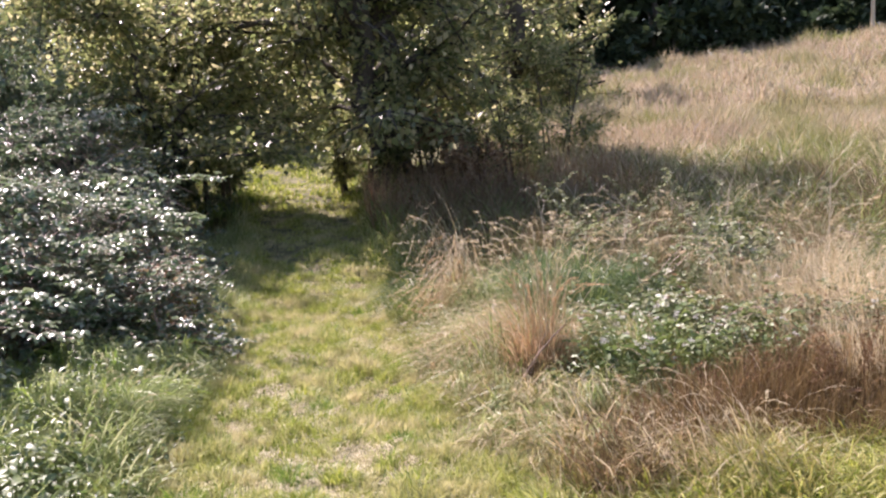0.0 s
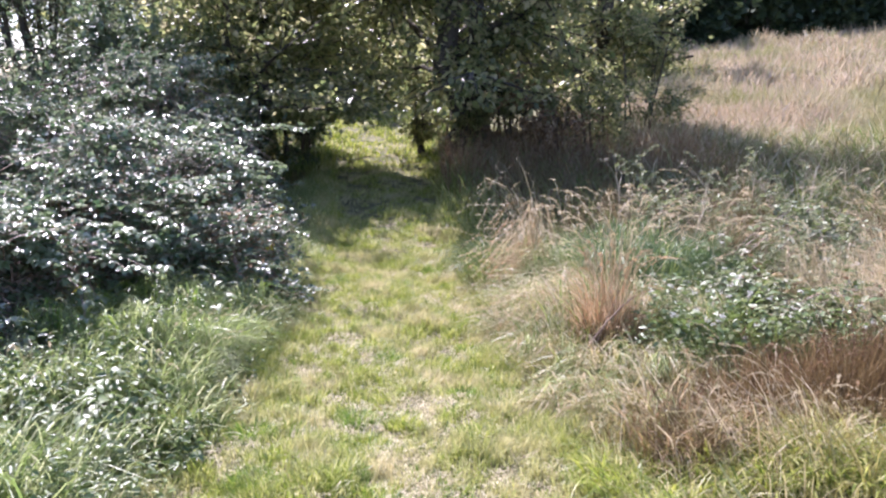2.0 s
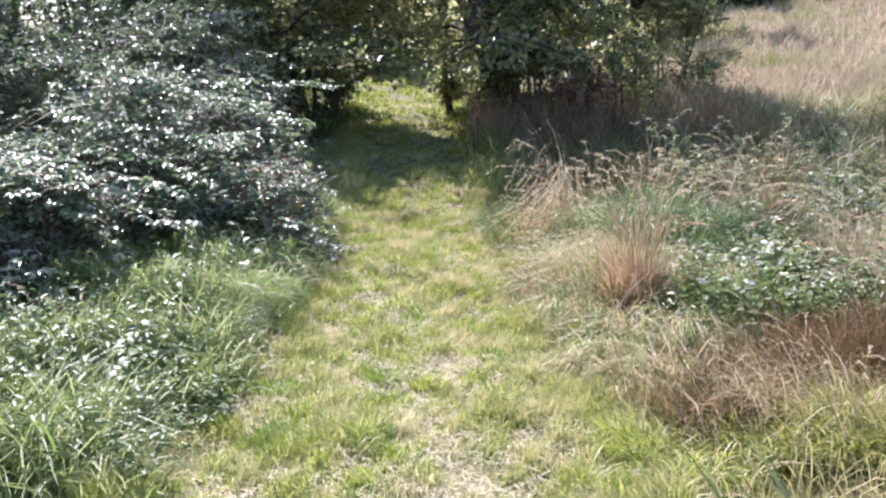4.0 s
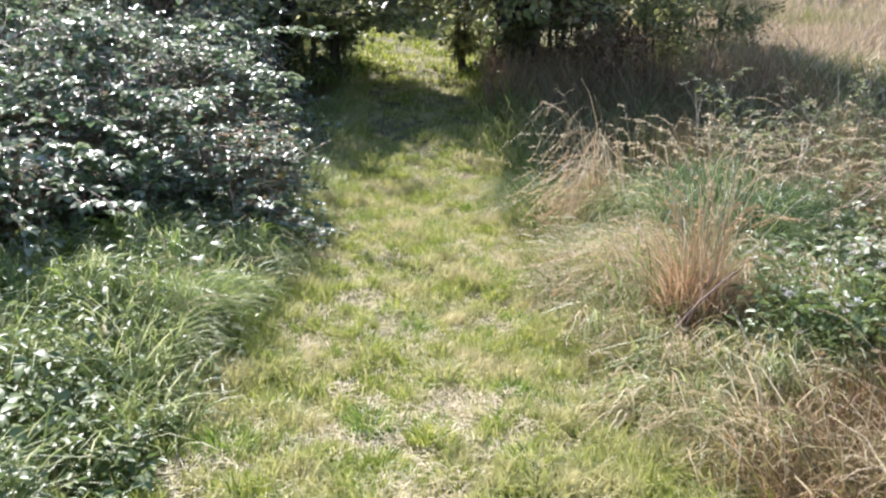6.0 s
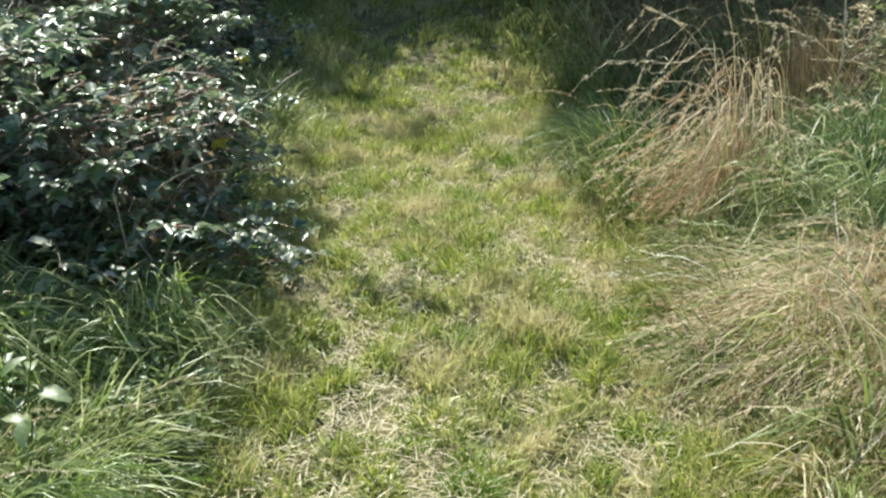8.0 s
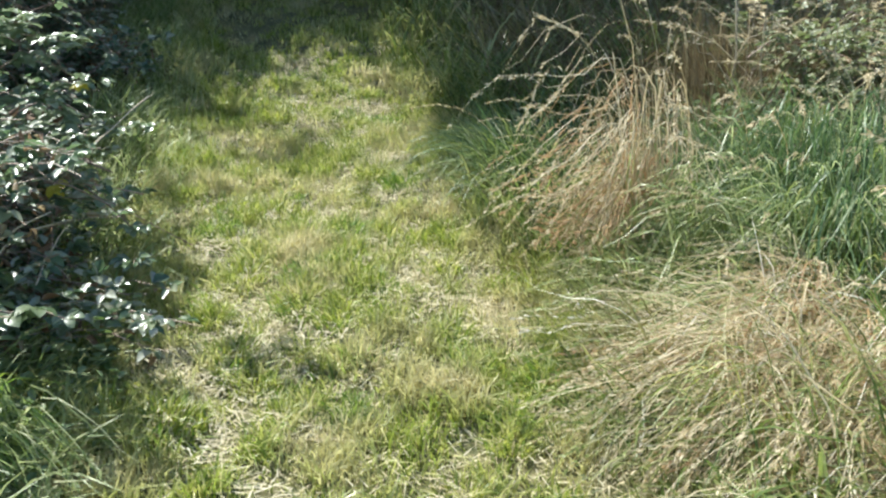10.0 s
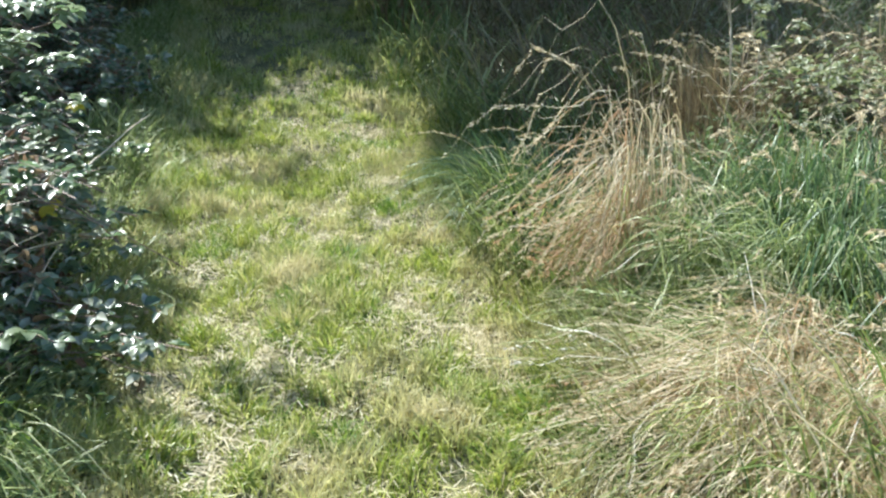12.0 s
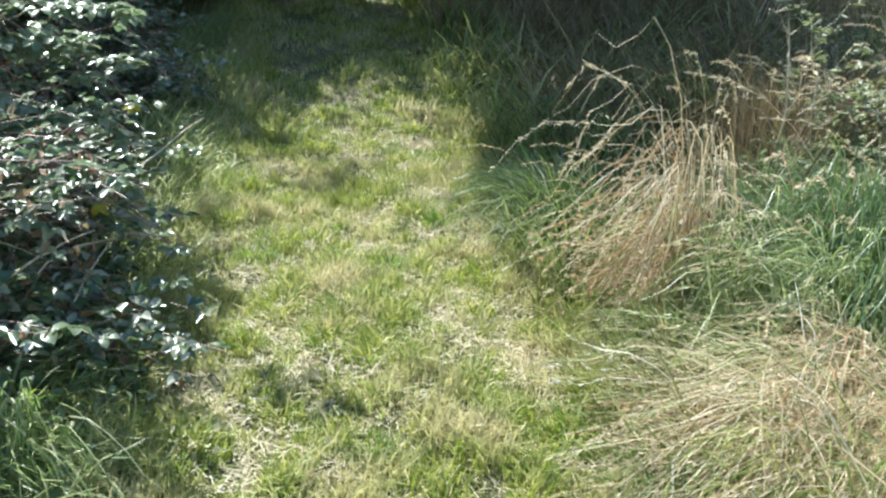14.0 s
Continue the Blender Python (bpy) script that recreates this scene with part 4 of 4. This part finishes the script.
def leaf_mesh(mat, length, width, lobes=1, wave=0.1):
    """One soft leaf blade along x with a folded midrib and a wavy edge; lobes > 1 sets leaflets round the stalk's end."""
    soups = []
    for j in range(lobes):
        turn = 0 if lobes == 1 else (j - (lobes - 1) / 2) * 1.1
        k = 6
        u = np.linspace(0, 1, k)
        wd = width * 0.5 * np.sin(np.pi * (u * 0.93 + 0.05)) ** 0.8 * (1 + rng.normal(0, wave, k))
        z = -0.35 * length * u ** 2.2 + 0.1 * length * u
        rows = np.stack([np.stack([u * length, wd, z + wd * 0.35], 1), np.stack([u * length, 0 * u, z], 1), np.stack([u * length, -wd, z + wd * 0.35], 1)], 1)
        rot = np.array([[math.cos(turn), -math.sin(turn), 0], [math.sin(turn), math.cos(turn), 0], [0, 0, 1]])
        v = rows.reshape(-1, 3) @ rot.T + np.array([0.015, 0, 0])
        i = np.arange(k * 3).reshape(k, 3)
        q = np.concatenate([np.stack([i[:-1, c], i[1:, c], i[1:, c + 1], i[:-1, c + 1]], -1) for c in (0, 1)])
        soups.append((v, [q]))
    ob = build("leaf", *joined(*soups), mat)
    me = ob.data
    bpy.data.objects.remove(ob)
    return me


def leaf_on(parent, me, at, heading_z, tilt, size, name="leaf"):
    ob = new(name, me)
    ob.parent = parent
    ob.matrix_basis = Matrix.LocRotScale(at, Euler((rng.normal(0, 0.25), tilt, heading_z)), (size,) * 3)
    return ob


NETTLE_LEAF = [leaf_mesh(M_HERB, 0.075, 0.042) for _ in range(3)]
BIG_LEAF = [leaf_mesh(M_HERB, 0.11, 0.055, 1, 0.2) for _ in range(3)]
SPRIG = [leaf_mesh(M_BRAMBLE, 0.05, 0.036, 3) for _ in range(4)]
YELLOW_SPRIG = leaf_mesh(M_YELLOW, 0.045, 0.034, 3)
BROWN_LEAF = [leaf_mesh(M_DOCK, 0.12, 0.045, 1, 0.25) for _ in range(3)]


def nettle(x, y, h):
    root = thing("nettle", x, y, "pale green leafy nettle growing in the verge grass", "plant", "nettles in the verge")
    top = np.array([[x + rng.normal(0, 0.04), y + rng.normal(0, 0.04), land(x, y) + h]])
    line = arcs(on_land(np.array([x]), np.array([y])), top, [0.0], 6, 0.006)
    stem = put("stem", tubes(line, 0.003, 0.5, 5), M_HERB, root)
    for i in range(9):
        u = 0.35 + 0.65 * i / 8
        p = line[0, 0] * (1 - u) + line[0, -1] * u - np.array(root.location)
        leaf_on(stem, NETTLE_LEAF[i % 3], p, i * 1.9 + rng.normal(0, 0.4), rng.uniform(-0.25, 0.35), rng.uniform(0.7, 1.15) * (1.15 - 0.4 * u))
    return root


protos = [nettle(-1.75, 3.6, 0.34), nettle(-2.0, 4.1, 0.42), nettle(-1.62, 4.4, 0.28)]
done = 0
while done < 56:
    px, py = rng.uniform(-3.2, -1.38), rng.uniform(2.9, 5.6)
    if off_path(px, py) > 0.25 and px > bush_edge(py) - 0.2:
        copy_thing(protos[done % 3], pose(px, py, float(land(px, py)), 0, 0, rng.uniform(0, 360)) @ Matrix.Scale(rng.uniform(0.75, 1.2), 4))
        done += 1


# loose small leaves of creeping herbs in both verges


def herb_layer(name, label, n, x0, x1, y0, y1, top, test, size):
    x, y = scatter(n, x0, x1, y0, y1)
    keep = test(x, y) & (rng.uniform(0, 1, n) < 0.55 + 0.4 * np.sin(4 * x + 3 * y) * np.sin(3 * x - 5 * y))
    x, y = x[keep], y[keep]
    h = top * np.clip(0.3 + off_path(x, y) * 1.6, 0.3, 1) * rng.uniform(0.35, 1.0, len(x)) ** 0.6
    foot = on_land(x, y)
    tip = foot + np.c_[rng.normal(0, 0.05, (len(x), 2)), h]
    stems = tubes(arcs(foot, tip, np.zeros(len(x)), 4, 0.004), 0.0014, 0.6, 3)
    sets = [stems]
    for u in (0.55, 0.72, 0.88, 1.0):
        p = foot * (1 - u) + tip * u
        w = np.c_[heading(len(x)), rng.normal(0, 0.25, len(x))]
        ls = size * rng.uniform(0.7, 1.35, len(x))
        sets.append(leaves(p, w, unit(np.array([0, 0, 1.0]) + rng.normal(0, 0.35, p.shape)), ls, ls * 0.6))
    return tagged(build(name, *joined(*sets), M_HERB), label, "herbs", kind="stuff")


herb_layer("verge_herbs", "small pale-leaved herbs mixed into the verge grass", 4800, -3.4, -1.3, 2.5, 5.9, 0.40, lambda x, y: (off_path(x, y) > 0.02) & (x < -1) & (x > bush_edge(y) - 0.3), 0.038)
herb_layer("rough_herbs", "small pale-leaved herbs mixed into the rough grass", 4200, 0.3, 3.2, 4.3, 7.5, 0.42, lambda x, y: (off_path(x, y) > 0.3) & (x > 0.55) & (np.hypot((x - 1.65) / 0.75, (y - 4.1) / 0.4) > 1), 0.04)


def broadleaf(x, y, n, size, label, group):
    root = thing("broadleaf_plant", x, y, label, "plant", group)
    for i in range(n):
        a = i * 2.4 + rng.normal(0, 0.2)
        h = rng.uniform(0.1, 0.26) * size
        r = rng.uniform(0.03, 0.10) * size
        foot = np.array([[x, y, float(land(x, y))]])
        tip = foot + np.array([[math.cos(a) * r, math.sin(a) * r, h]])
        stalk = put("leaf_stalk", tubes(arcs(foot, tip, [0.02], 5, 0.003), 0.0035, 0.6, 5), M_HERB, root)
        leaf_on(stalk, BIG_LEAF[i % 3], tip[0] - foot[0], a, rng.uniform(-0.3, 0.3), size * rng.uniform(0.75, 1.15))
    return root


broadleaf(-1.52, 4.05, 11, 0.6, "broad pale leaves of a low plant at the path edge", "broadleaf plants")
broadleaf(-1.75, 3.55, 9, 0.9, "broad pale leaves of a low plant in the verge", "broadleaf plants")
broadleaf(-2.05, 4.5, 9, 1.0, "broad pale leaves of a low plant in the verge", "broadleaf plants")
broadleaf(1.1, 4.5, 10, 0.8, "broad leaves of a low plant below white flowers", "broadleaf plants")
broadleaf(-2.2, 3.5, 9, 1.0, "broad pale leaves of a low plant in the verge", "broadleaf plants")


def flower_mesh():
    """A flat cluster of tiny white florets."""
    n = 26
    a, r = rng.uniform(0, 2 * np.pi, n), np.sqrt(rng.uniform(0, 1, n)) * 0.022
    c = np.stack([np.cos(a) * r, np.sin(a) * r, 0.012 - r * r * 9 + rng.normal(0, 0.004, n)], 1)
    d = heading(n)
    soup = leaves(c - np.c_[d, np.zeros(n)] * 0.006, np.c_[d, np.full(n, 0.1)], np.tile([0, 0, 1.0], (n, 1)) + rng.normal(0, 0.3, (n, 3)), 0.013, 0.011)
    ob = build("flower_head", *soup, M_FLOWER)
    me = ob.data
    bpy.data.objects.remove(ob)
    return me


FLOWERS = [flower_mesh() for _ in range(4)]


def white_herb(x, y, h):
    root = thing("white_flower_herb", x, y, "leafy herb with flat white flower clusters in rough grass", "plant", "white-flowered herbs")
    z = float(land(x, y))
    for i in range(5):
        a = rng.uniform(0, 6.28)
        foot = np.array([[x, y, z]])
        tip = foot + np.array([[math.cos(a) * 0.11, math.sin(a) * 0.11, h * rng.uniform(0.75, 1.1)]])
        line = arcs(foot, tip, [0.03], 6, 0.006)
        stem = put("stem", tubes(line, 0.0025, 0.5, 5), M_HERB, root)
        if i < 2:
            leaf_on(stem, FLOWERS[i], tip[0] - foot[0], a, 0, rng.uniform(0.7, 1.2), "flower_head")
        for u in (0.35, 0.5, 0.65, 0.8, 1.0):
            leaf_on(stem, NETTLE_LEAF[i % 3], (line[0, int(u * 5)] - foot[0]), rng.uniform(0, 6.28), rng.uniform(-0.4, 0.3), rng.uniform(0.6, 1.0))
    return root


herbs = [white_herb(1.15, 4.5, 0.38), white_herb(1.35, 4.7, 0.42), white_herb(0.95, 4.75, 0.34)]
for i in range(34):
    px, py = max(0.85, rng.normal(1.4, 0.5)), max(4.5, rng.normal(4.9, 0.4))
    copy_thing(herbs[i % 3], pose(px, py, float(land(px, py)), 0, 0, rng.uniform(0, 360)) @ Matrix.Scale(rng.uniform(0.75, 1.15), 4))
for i in range(7):
    px, py = rng.uniform(1.0, 2.6), rng.uniform(5.6, 8.0)
    copy_thing(herbs[i % 3], pose(px, py, float(land(px, py)), 0, 0, rng.uniform(0, 360)) @ Matrix.Scale(rng.uniform(1.1, 1.6), 4))


def dock(x, y, h):
    root = thing("dried_dock", x, y, "dead rust-brown dock with shrivelled leaves", "plant", "dried docks")
    z = float(land(x, y))
    for i in range(7):
        a = rng.uniform(0, 6.28)
        foot = np.array([[x + math.cos(a) * 0.05, y + math.sin(a) * 0.05, z]])
        tip = foot + np.array([[math.cos(a) * 0.14, math.sin(a) * 0.14, h * rng.uniform(0.6, 1.05)]])
        line = arcs(foot, tip, [0.02], 7, 0.008)
        stem = put("stem", tubes(line, 0.004, 0.4, 5), M_DOCK, root)
        n = 60
        t = rng.uniform(2.5, 5.99, n)
        i0 = t.astype(int)
        q = line[0, i0] + (line[0, i0 + 1] - line[0, i0]) * (t - i0)[:, None] + rng.normal(0, 0.014, (n, 3))
        put("seed_spike", small_leaves(q, rng.normal(0, 1, (n, 3)), rng.normal(0, 1, (n, 3)), 0.014, 0.008), M_DOCK, stem, "clustered brown seeds", "stuff")
        for u in (1, 2):
            leaf_on(stem, BROWN_LEAF[i % 3], line[0, u] - np.array(root.location), rng.uniform(0, 6.28), rng.uniform(0.1, 0.8), rng.uniform(0.7, 1.2))
    return root


d0 = dock(1.38, 4.15, 0.46)
for px, py, sc in ((1.58, 4.05, 1.0), (1.2, 3.98, 0.85), (0.72, 3.8, 0.7), (1.95, 4.0, 1.0), (1.65, 4.35, 1.05), (2.05, 4.25, 1.1), (2.2, 4.1, 1.1)):
    copy_thing(d0, pose(px, py, float(land(px, py)), 0, 0, rng.uniform(0, 360)) @ Matrix.Scale(sc * 1.1, 4))
for px, py, hh, nn in ((1.02, 4.0, 0.40, 700), (1.3, 4.1, 0.46, 900), (1.62, 4.12, 0.5, 900), (1.95, 4.2, 0.52, 900), (2.3, 4.25, 0.52, 800), (0.62, 3.5, 0.3, 500), (1.5, 3.86, 0.36, 800), (1.85, 3.9, 0.38, 800), (1.2, 3.8, 0.34, 700), (2.2, 3.9, 0.4, 700), (0.9, 3.72, 0.28, 500), (1.7, 3.74, 0.3, 500)):
    tussock("dead_clump", "fine russet dead grass and stems standing in a thicket", px, py, 0.24, hh, nn, M_RUSSET, (0.05, -0.15), 0.7, 0.35, 10, "dead clumps", 0.0035, M_RUST)


def dry_weed(x, y, h):
    """A branched dry herb: upright stem, ascending branches set with small pale leaves and seed tufts."""
    root = thing("dry_weed", x, y, "tan branched dry weed standing in rough grass", "plant", "dry weeds")
    foot = on_land(np.array([x]), np.array([y]))
    line = arcs(foot, foot + np.array([[rng.normal(0, 0.08), rng.normal(0, 0.08), h]]), [0.0], 8, 0.008)
    stem = put("stem", tubes(line, 0.0035, 0.4, 5), M_DEAD, root)
    for i in range(9):
        b0 = line[0, 2 + i % 6]
        a = i * 2.4 + rng.normal(0, 0.3)
        r = rng.uniform(0.08, 0.2)
        b1 = b0 + np.array([math.cos(a) * r, math.sin(a) * r, rng.uniform(0.04, 0.16)])
        br = arcs(b0[None], b1[None], [0.02], 6, 0.006)
        n = 22
        t = rng.uniform(1.0, 4.99, n)
        i0 = t.astype(int)
        q = br[0, i0] + (br[0, i0 + 1] - br[0, i0]) * (t - i0)[:, None]
        soup = joined(tubes(br, 0.0016, 0.5, 4), leaves(q, unit(np.c_[heading(n), rng.normal(0.1, 0.3, n)]), unit(np.array([0, 0, 1.0]) + rng.normal(0, 0.5, (n, 3))), rng.uniform(0.015, 0.04, n), rng.uniform(0.006, 0.014, n)))
        put("branch", soup, M_TANHERB if i % 3 else M_HAY, stem, "", "stuff")
    return root


weeds = [dry_weed(1.35, 5.7, 0.62), dry_weed(1.7, 6.1, 0.75), dry_weed(1.15, 6.6, 0.7), dry_weed(2.1, 5.6, 0.55)]
for i in range(84):
    px, py = rng.uniform(0.9, 3.6), rng.uniform(4.9, 9.2)
    if px < 1.3 and py < 6.5:
        continue
    copy_thing(weeds[i % 4], pose(px, py, float(land(px, py)), 0, 0, rng.uniform(0, 360)) @ Matrix.Scale(rng.uniform(0.6, 1.1) * (0.7 if py < 5.4 else 1.3 if py > 6.4 else 1), 4))


def dry_umbel(x, y, h, lean):
    root = thing("dry_umbel", x, y, "dead straw-coloured branched stalk above the grass", "plant", "dry umbel stalks")
    foot = on_land(np.array([x]), np.array([y]))
    tip = foot + np.array([[lean[0], lean[1], h]])
    line = arcs(foot, tip, [0.0], 8, 0.012)
    put("stem", tubes(line, 0.0075, 0.4, 6), M_DEAD, root)
    for i in range(4):
        b0 = line[0, 3 + i]
        a = rng.uniform(0, 6.28)
        b1 = b0 + np.array([math.cos(a) * 0.2, math.sin(a) * 0.2, 0.18])
        br = put("branch", tubes(arcs(b0[None], b1[None], [0.02], 6, 0.006), 0.003, 0.4, 5), M_DEAD, root)
        rays = b1 + unit(rng.normal(0, 1, (9, 3)) * np.array([1, 1, 0.2]) + np.array([0, 0, 0.5])) * 0.05
        put("umbel", joined(tubes(arcs(np.tile(b1, (9, 1)), rays, np.zeros(9), 3, 0.0), 0.0012, 0.8, 3), small_leaves(rays, rng.normal(0, 1, (9, 3)), rng.normal(0, 1, (9, 3)), 0.012, 0.008)), M_DEAD, br)
    return root


dry_umbel(1.95, 6.5, 1.2, (0.3, 0.2))
dry_umbel(2.1, 6.7, 0.9, (-0.1, 0.1))
dry_umbel(2.9, 6.6, 1.1, (0.1, 0.1))
dry_umbel(1.25, 6.7, 0.95, (0.2, 0.1))
dry_umbel(0.9, 7.6, 1.0, (-0.1, 0.0))


def pole(x, y, h):
    root = thing("pole", x, y, "pale weathered wooden pole at the meadow's far edge", "pole")
    z = float(land(x, y))
    put("shaft", tubes(np.array([[[x, y, z - 0.2], [x, y, z + h * 0.5], [x, y, z + h]]]), 0.11, 0.85, 10), M_DEAD, root)
    put("cap", tubes(np.array([[[x, y, z + h], [x, y, z + h + 0.06]]]), 0.14, 0.8, 10), M_BARK, root)
    return root


pole(22.1, 45.0, 4.2)

# dead stems standing under the tree
n = 4200
x, y = scatter(n, -1.2, 2.6, 10.6, 13.6)
keep = off_path(x, y) > 0.1
x, y = x[keep], y[keep]
tagged(build("dead_stems", *blades(on_land(x, y), rng.uniform(0.25, 1.0, len(x)) ** 1.3, 0.010, heading(len(x)), rng.uniform(0.05, 0.8, len(x)), 3), M_DEADLEAF), "thicket of dry brown stems below the tree", "dead stems", kind="stuff")

# single leaf sprigs that stand out on the brambles
for root in [o for o in scene.objects if o.name.startswith("bramble_bush")]:
    base = np.array(root.location)
    stems = [c for c in root.children if c.name.startswith("cane")]
    for c in stems:
        co = np.array([v.co for v in c.data.vertices])
        for j in range(7):
            p = co[rng.integers(len(co) // 3, len(co))]
            me = YELLOW_SPRIG if rng.uniform() < 0.02 else SPRIG[rng.integers(4)]
            leaf_on(c, me, p, rng.uniform(-2.4, 0.8), rng.normal(0.1, 0.25), rng.uniform(0.75, 1.15))

# pale dry canes and leafy shelves that stand out from the nearest bramble
near_bush = [o for o in scene.objects if o.name.startswith("bramble_bush")][0]


def standing_cane(a, b, radius, leaves_on, mat=None):
    """A cane from a to b; with leaves_on sprigs it is a flat leafy shelf in the sun."""
    c = put("cane", tubes(arcs(np.array([a]), np.array([b]), [0.012], 9, 0.002), radius * 0.75, 0.45, 6), mat or M_DEAD, near_bush, "pale dry cane" if leaves_on == 0 else "")
    co = np.array([v.co for v in c.data.vertices])
    for j in range(leaves_on):
        p = co[rng.integers(len(co) // 5, len(co))] + rng.normal(0, 1, 3) * np.array([0.045, 0.045, 0.012])
        leaf_on(c, SPRIG[rng.integers(4)], p, rng.uniform(-3.1, 3.1), rng.normal(0.0, 0.15), rng.uniform(0.85, 1.35))


standing_cane((-2.08, 5.50, 0.68), (-1.93, 6.24, 0.50), 0.0075, 0)
standing_cane((-1.85, 5.46, 0.46), (-1.83, 6.00, 0.40), 0.006, 0)
standing_cane((-1.83, 5.62, 0.42), (-1.82, 5.86, 0.40), 0.004, 0)
standing_cane((-1.86, 6.20, 0.44), (-1.76, 6.97, 0.52), 0.006, 0)
standing_cane((-1.83, 5.78, 0.24), (-1.80, 6.03, 0.34), 0.005, 0)
standing_cane((-2.05, 5.52, 0.60), (-1.88, 5.78, 0.39), 0.004, 0)
standing_cane((-1.88, 5.95, 0.36), (-1.80, 6.50, 0.18), 0.004, 0)
standing_cane((-2.25, 6.05, 0.92), (-2.10, 6.82, 0.84), 0.004, 34, M_CANE)
standing_cane((-2.30, 5.80, 0.90), (-2.15, 6.30, 0.92), 0.004, 24, M_CANE)
standing_cane((-2.15, 5.90, 0.73), (-2.02, 6.48, 0.64), 0.004, 30, M_CANE)
standing_cane((-2.18, 6.15, 0.62), (-1.86, 7.10, 0.34), 0.004, 22, M_CANE)
standing_cane((-2.25, 6.55, 0.86), (-2.10, 7.04, 0.72), 0.004, 16, M_CANE)
standing_cane((-2.25, 6.30, 1.05), (-2.05, 7.05, 0.92), 0.004, 34, M_CANE)
standing_cane((-2.20, 6.25, 1.04), (-2.00, 6.85, 0.60), 0.004, 26, M_CANE)
standing_cane((-2.65, 5.35, 0.98), (-2.25, 5.75, 0.86), 0.004, 30, M_CANE)
standing_cane((-2.80, 5.10, 0.92), (-2.40, 5.35, 0.74), 0.004, 30, M_CANE)
standing_cane((-3.10, 5.00, 1.12), (-2.70, 5.25, 1.00), 0.004, 30, M_CANE)
standing_cane((-3.00, 5.60, 1.36), (-2.50, 5.90, 1.18), 0.004, 34, M_CANE)

standing_cane((-2.50, 4.75, 0.62), (-2.00, 4.42, 0.55), 0.004, 30, M_CANE)
standing_cane((-2.75, 4.95, 0.78), (-2.20, 4.75, 0.68), 0.004, 32, M_CANE)
standing_cane((-2.95, 4.55, 0.72), (-2.40, 4.30, 0.58), 0.004, 32, M_CANE)
standing_cane((-2.55, 5.15, 0.86), (-2.10, 5.00, 0.70), 0.004, 28, M_CANE)
standing_cane((-3.20, 4.70, 0.90), (-2.65, 4.50, 0.80), 0.004, 32, M_CANE)
standing_cane((-2.62, 6.60, 0.81), (-2.27, 6.60, 1.06), 0.0065, 0)
standing_cane((-2.82, 6.60, 1.02), (-2.71, 6.62, 1.37), 0.005, 0)
standing_cane((-2.50, 6.55, 0.86), (-2.20, 6.45, 0.99), 0.004, 0)
standing_cane((-2.15, 6.62, 1.24), (-1.72, 6.60, 1.27), 0.004, 26, M_CANE)
standing_cane((-2.60, 6.50, 1.22), (-2.25, 6.40, 1.30), 0.004, 24, M_CANE)

# a dead branch lying over the hay
branch = thing("dead_branch", 0.3, 4.5, "pale dead branch leaning over the dry tussock", "branch")
limb = put("limb", tubes(arcs(np.array([[0.29, 4.5, 0.04]]), np.array([[0.60, 4.48, 0.48]]), [0.06], 9, 0.003), 0.006, 0.5, 6), M_CANE, branch)
put("twig", tubes(arcs(np.array([[0.40, 4.49, 0.22]]), np.array([[0.52, 4.55, 0.50]]), [0.0], 7, 0.003), 0.003, 0.5, 5), M_CANE, limb)

# a taller shrub of the hedge that shades the path
shrub("hedge_shrub", "tall dark hedge shrub shading the grass path", "shrub", -4.7, 10.8, 1.25, 2.6, 10000, M_SHRUB, 0.085, 0.03, "hedge along the path")
shrub("understorey_shrub", "leafy growth hanging round the tree trunk", "shrub", -0.35, 12.9, 1.3, 3.4, 3600, M_TREE, 0.085, 0.2, "undergrowth below the trees", 0.02)
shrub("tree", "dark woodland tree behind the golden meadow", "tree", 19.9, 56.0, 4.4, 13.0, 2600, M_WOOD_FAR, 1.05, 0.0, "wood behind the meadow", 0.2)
clump("verge_tuft", "silvery green arching grass between the dry tussocks", 0.2, 5.95, 0.22, 0.44, 1000, M_SILVER, (-0.6, -0.4), 0.7, 1.1, 6, None)
clump("verge_tuft", "silvery green arching grass between the dry tussocks", 0.5, 6.1, 0.22, 0.46, 900, M_SILVER, (-0.5, -0.4), 0.7, 1.1, 6, None)

# thicker grass on the ground already walked and further out on both sides
behind = joined(
    long_grass(52000, -10, 10, -9, 2.4, 0.12, 0.38, 0.012, lambda x, y: off_path(x, y) > 0, None, 2),
    long_grass(20000, 4.4, 12, 2.4, 14, 0.2, 0.5, 0.012, lambda x, y: off_path(x, y) > 0, None, 2),
    long_grass(16000, -10, -3.6, 2.4, 7, 0.2, 0.45, 0.012, lambda x, y: off_path(x, y) > 0, None, 2))
tagged(build("outlying_grass", *behind, M_LONG), "rough green and straw-tipped grass away from the thicket", "grass", kind="stuff")
tagged(build("walked_path_grass", *mown(50000, -2, 1.2, -9, 2.6, 0.008), M_TURF), "short mown grass of the path already walked", "grass", kind="stuff")
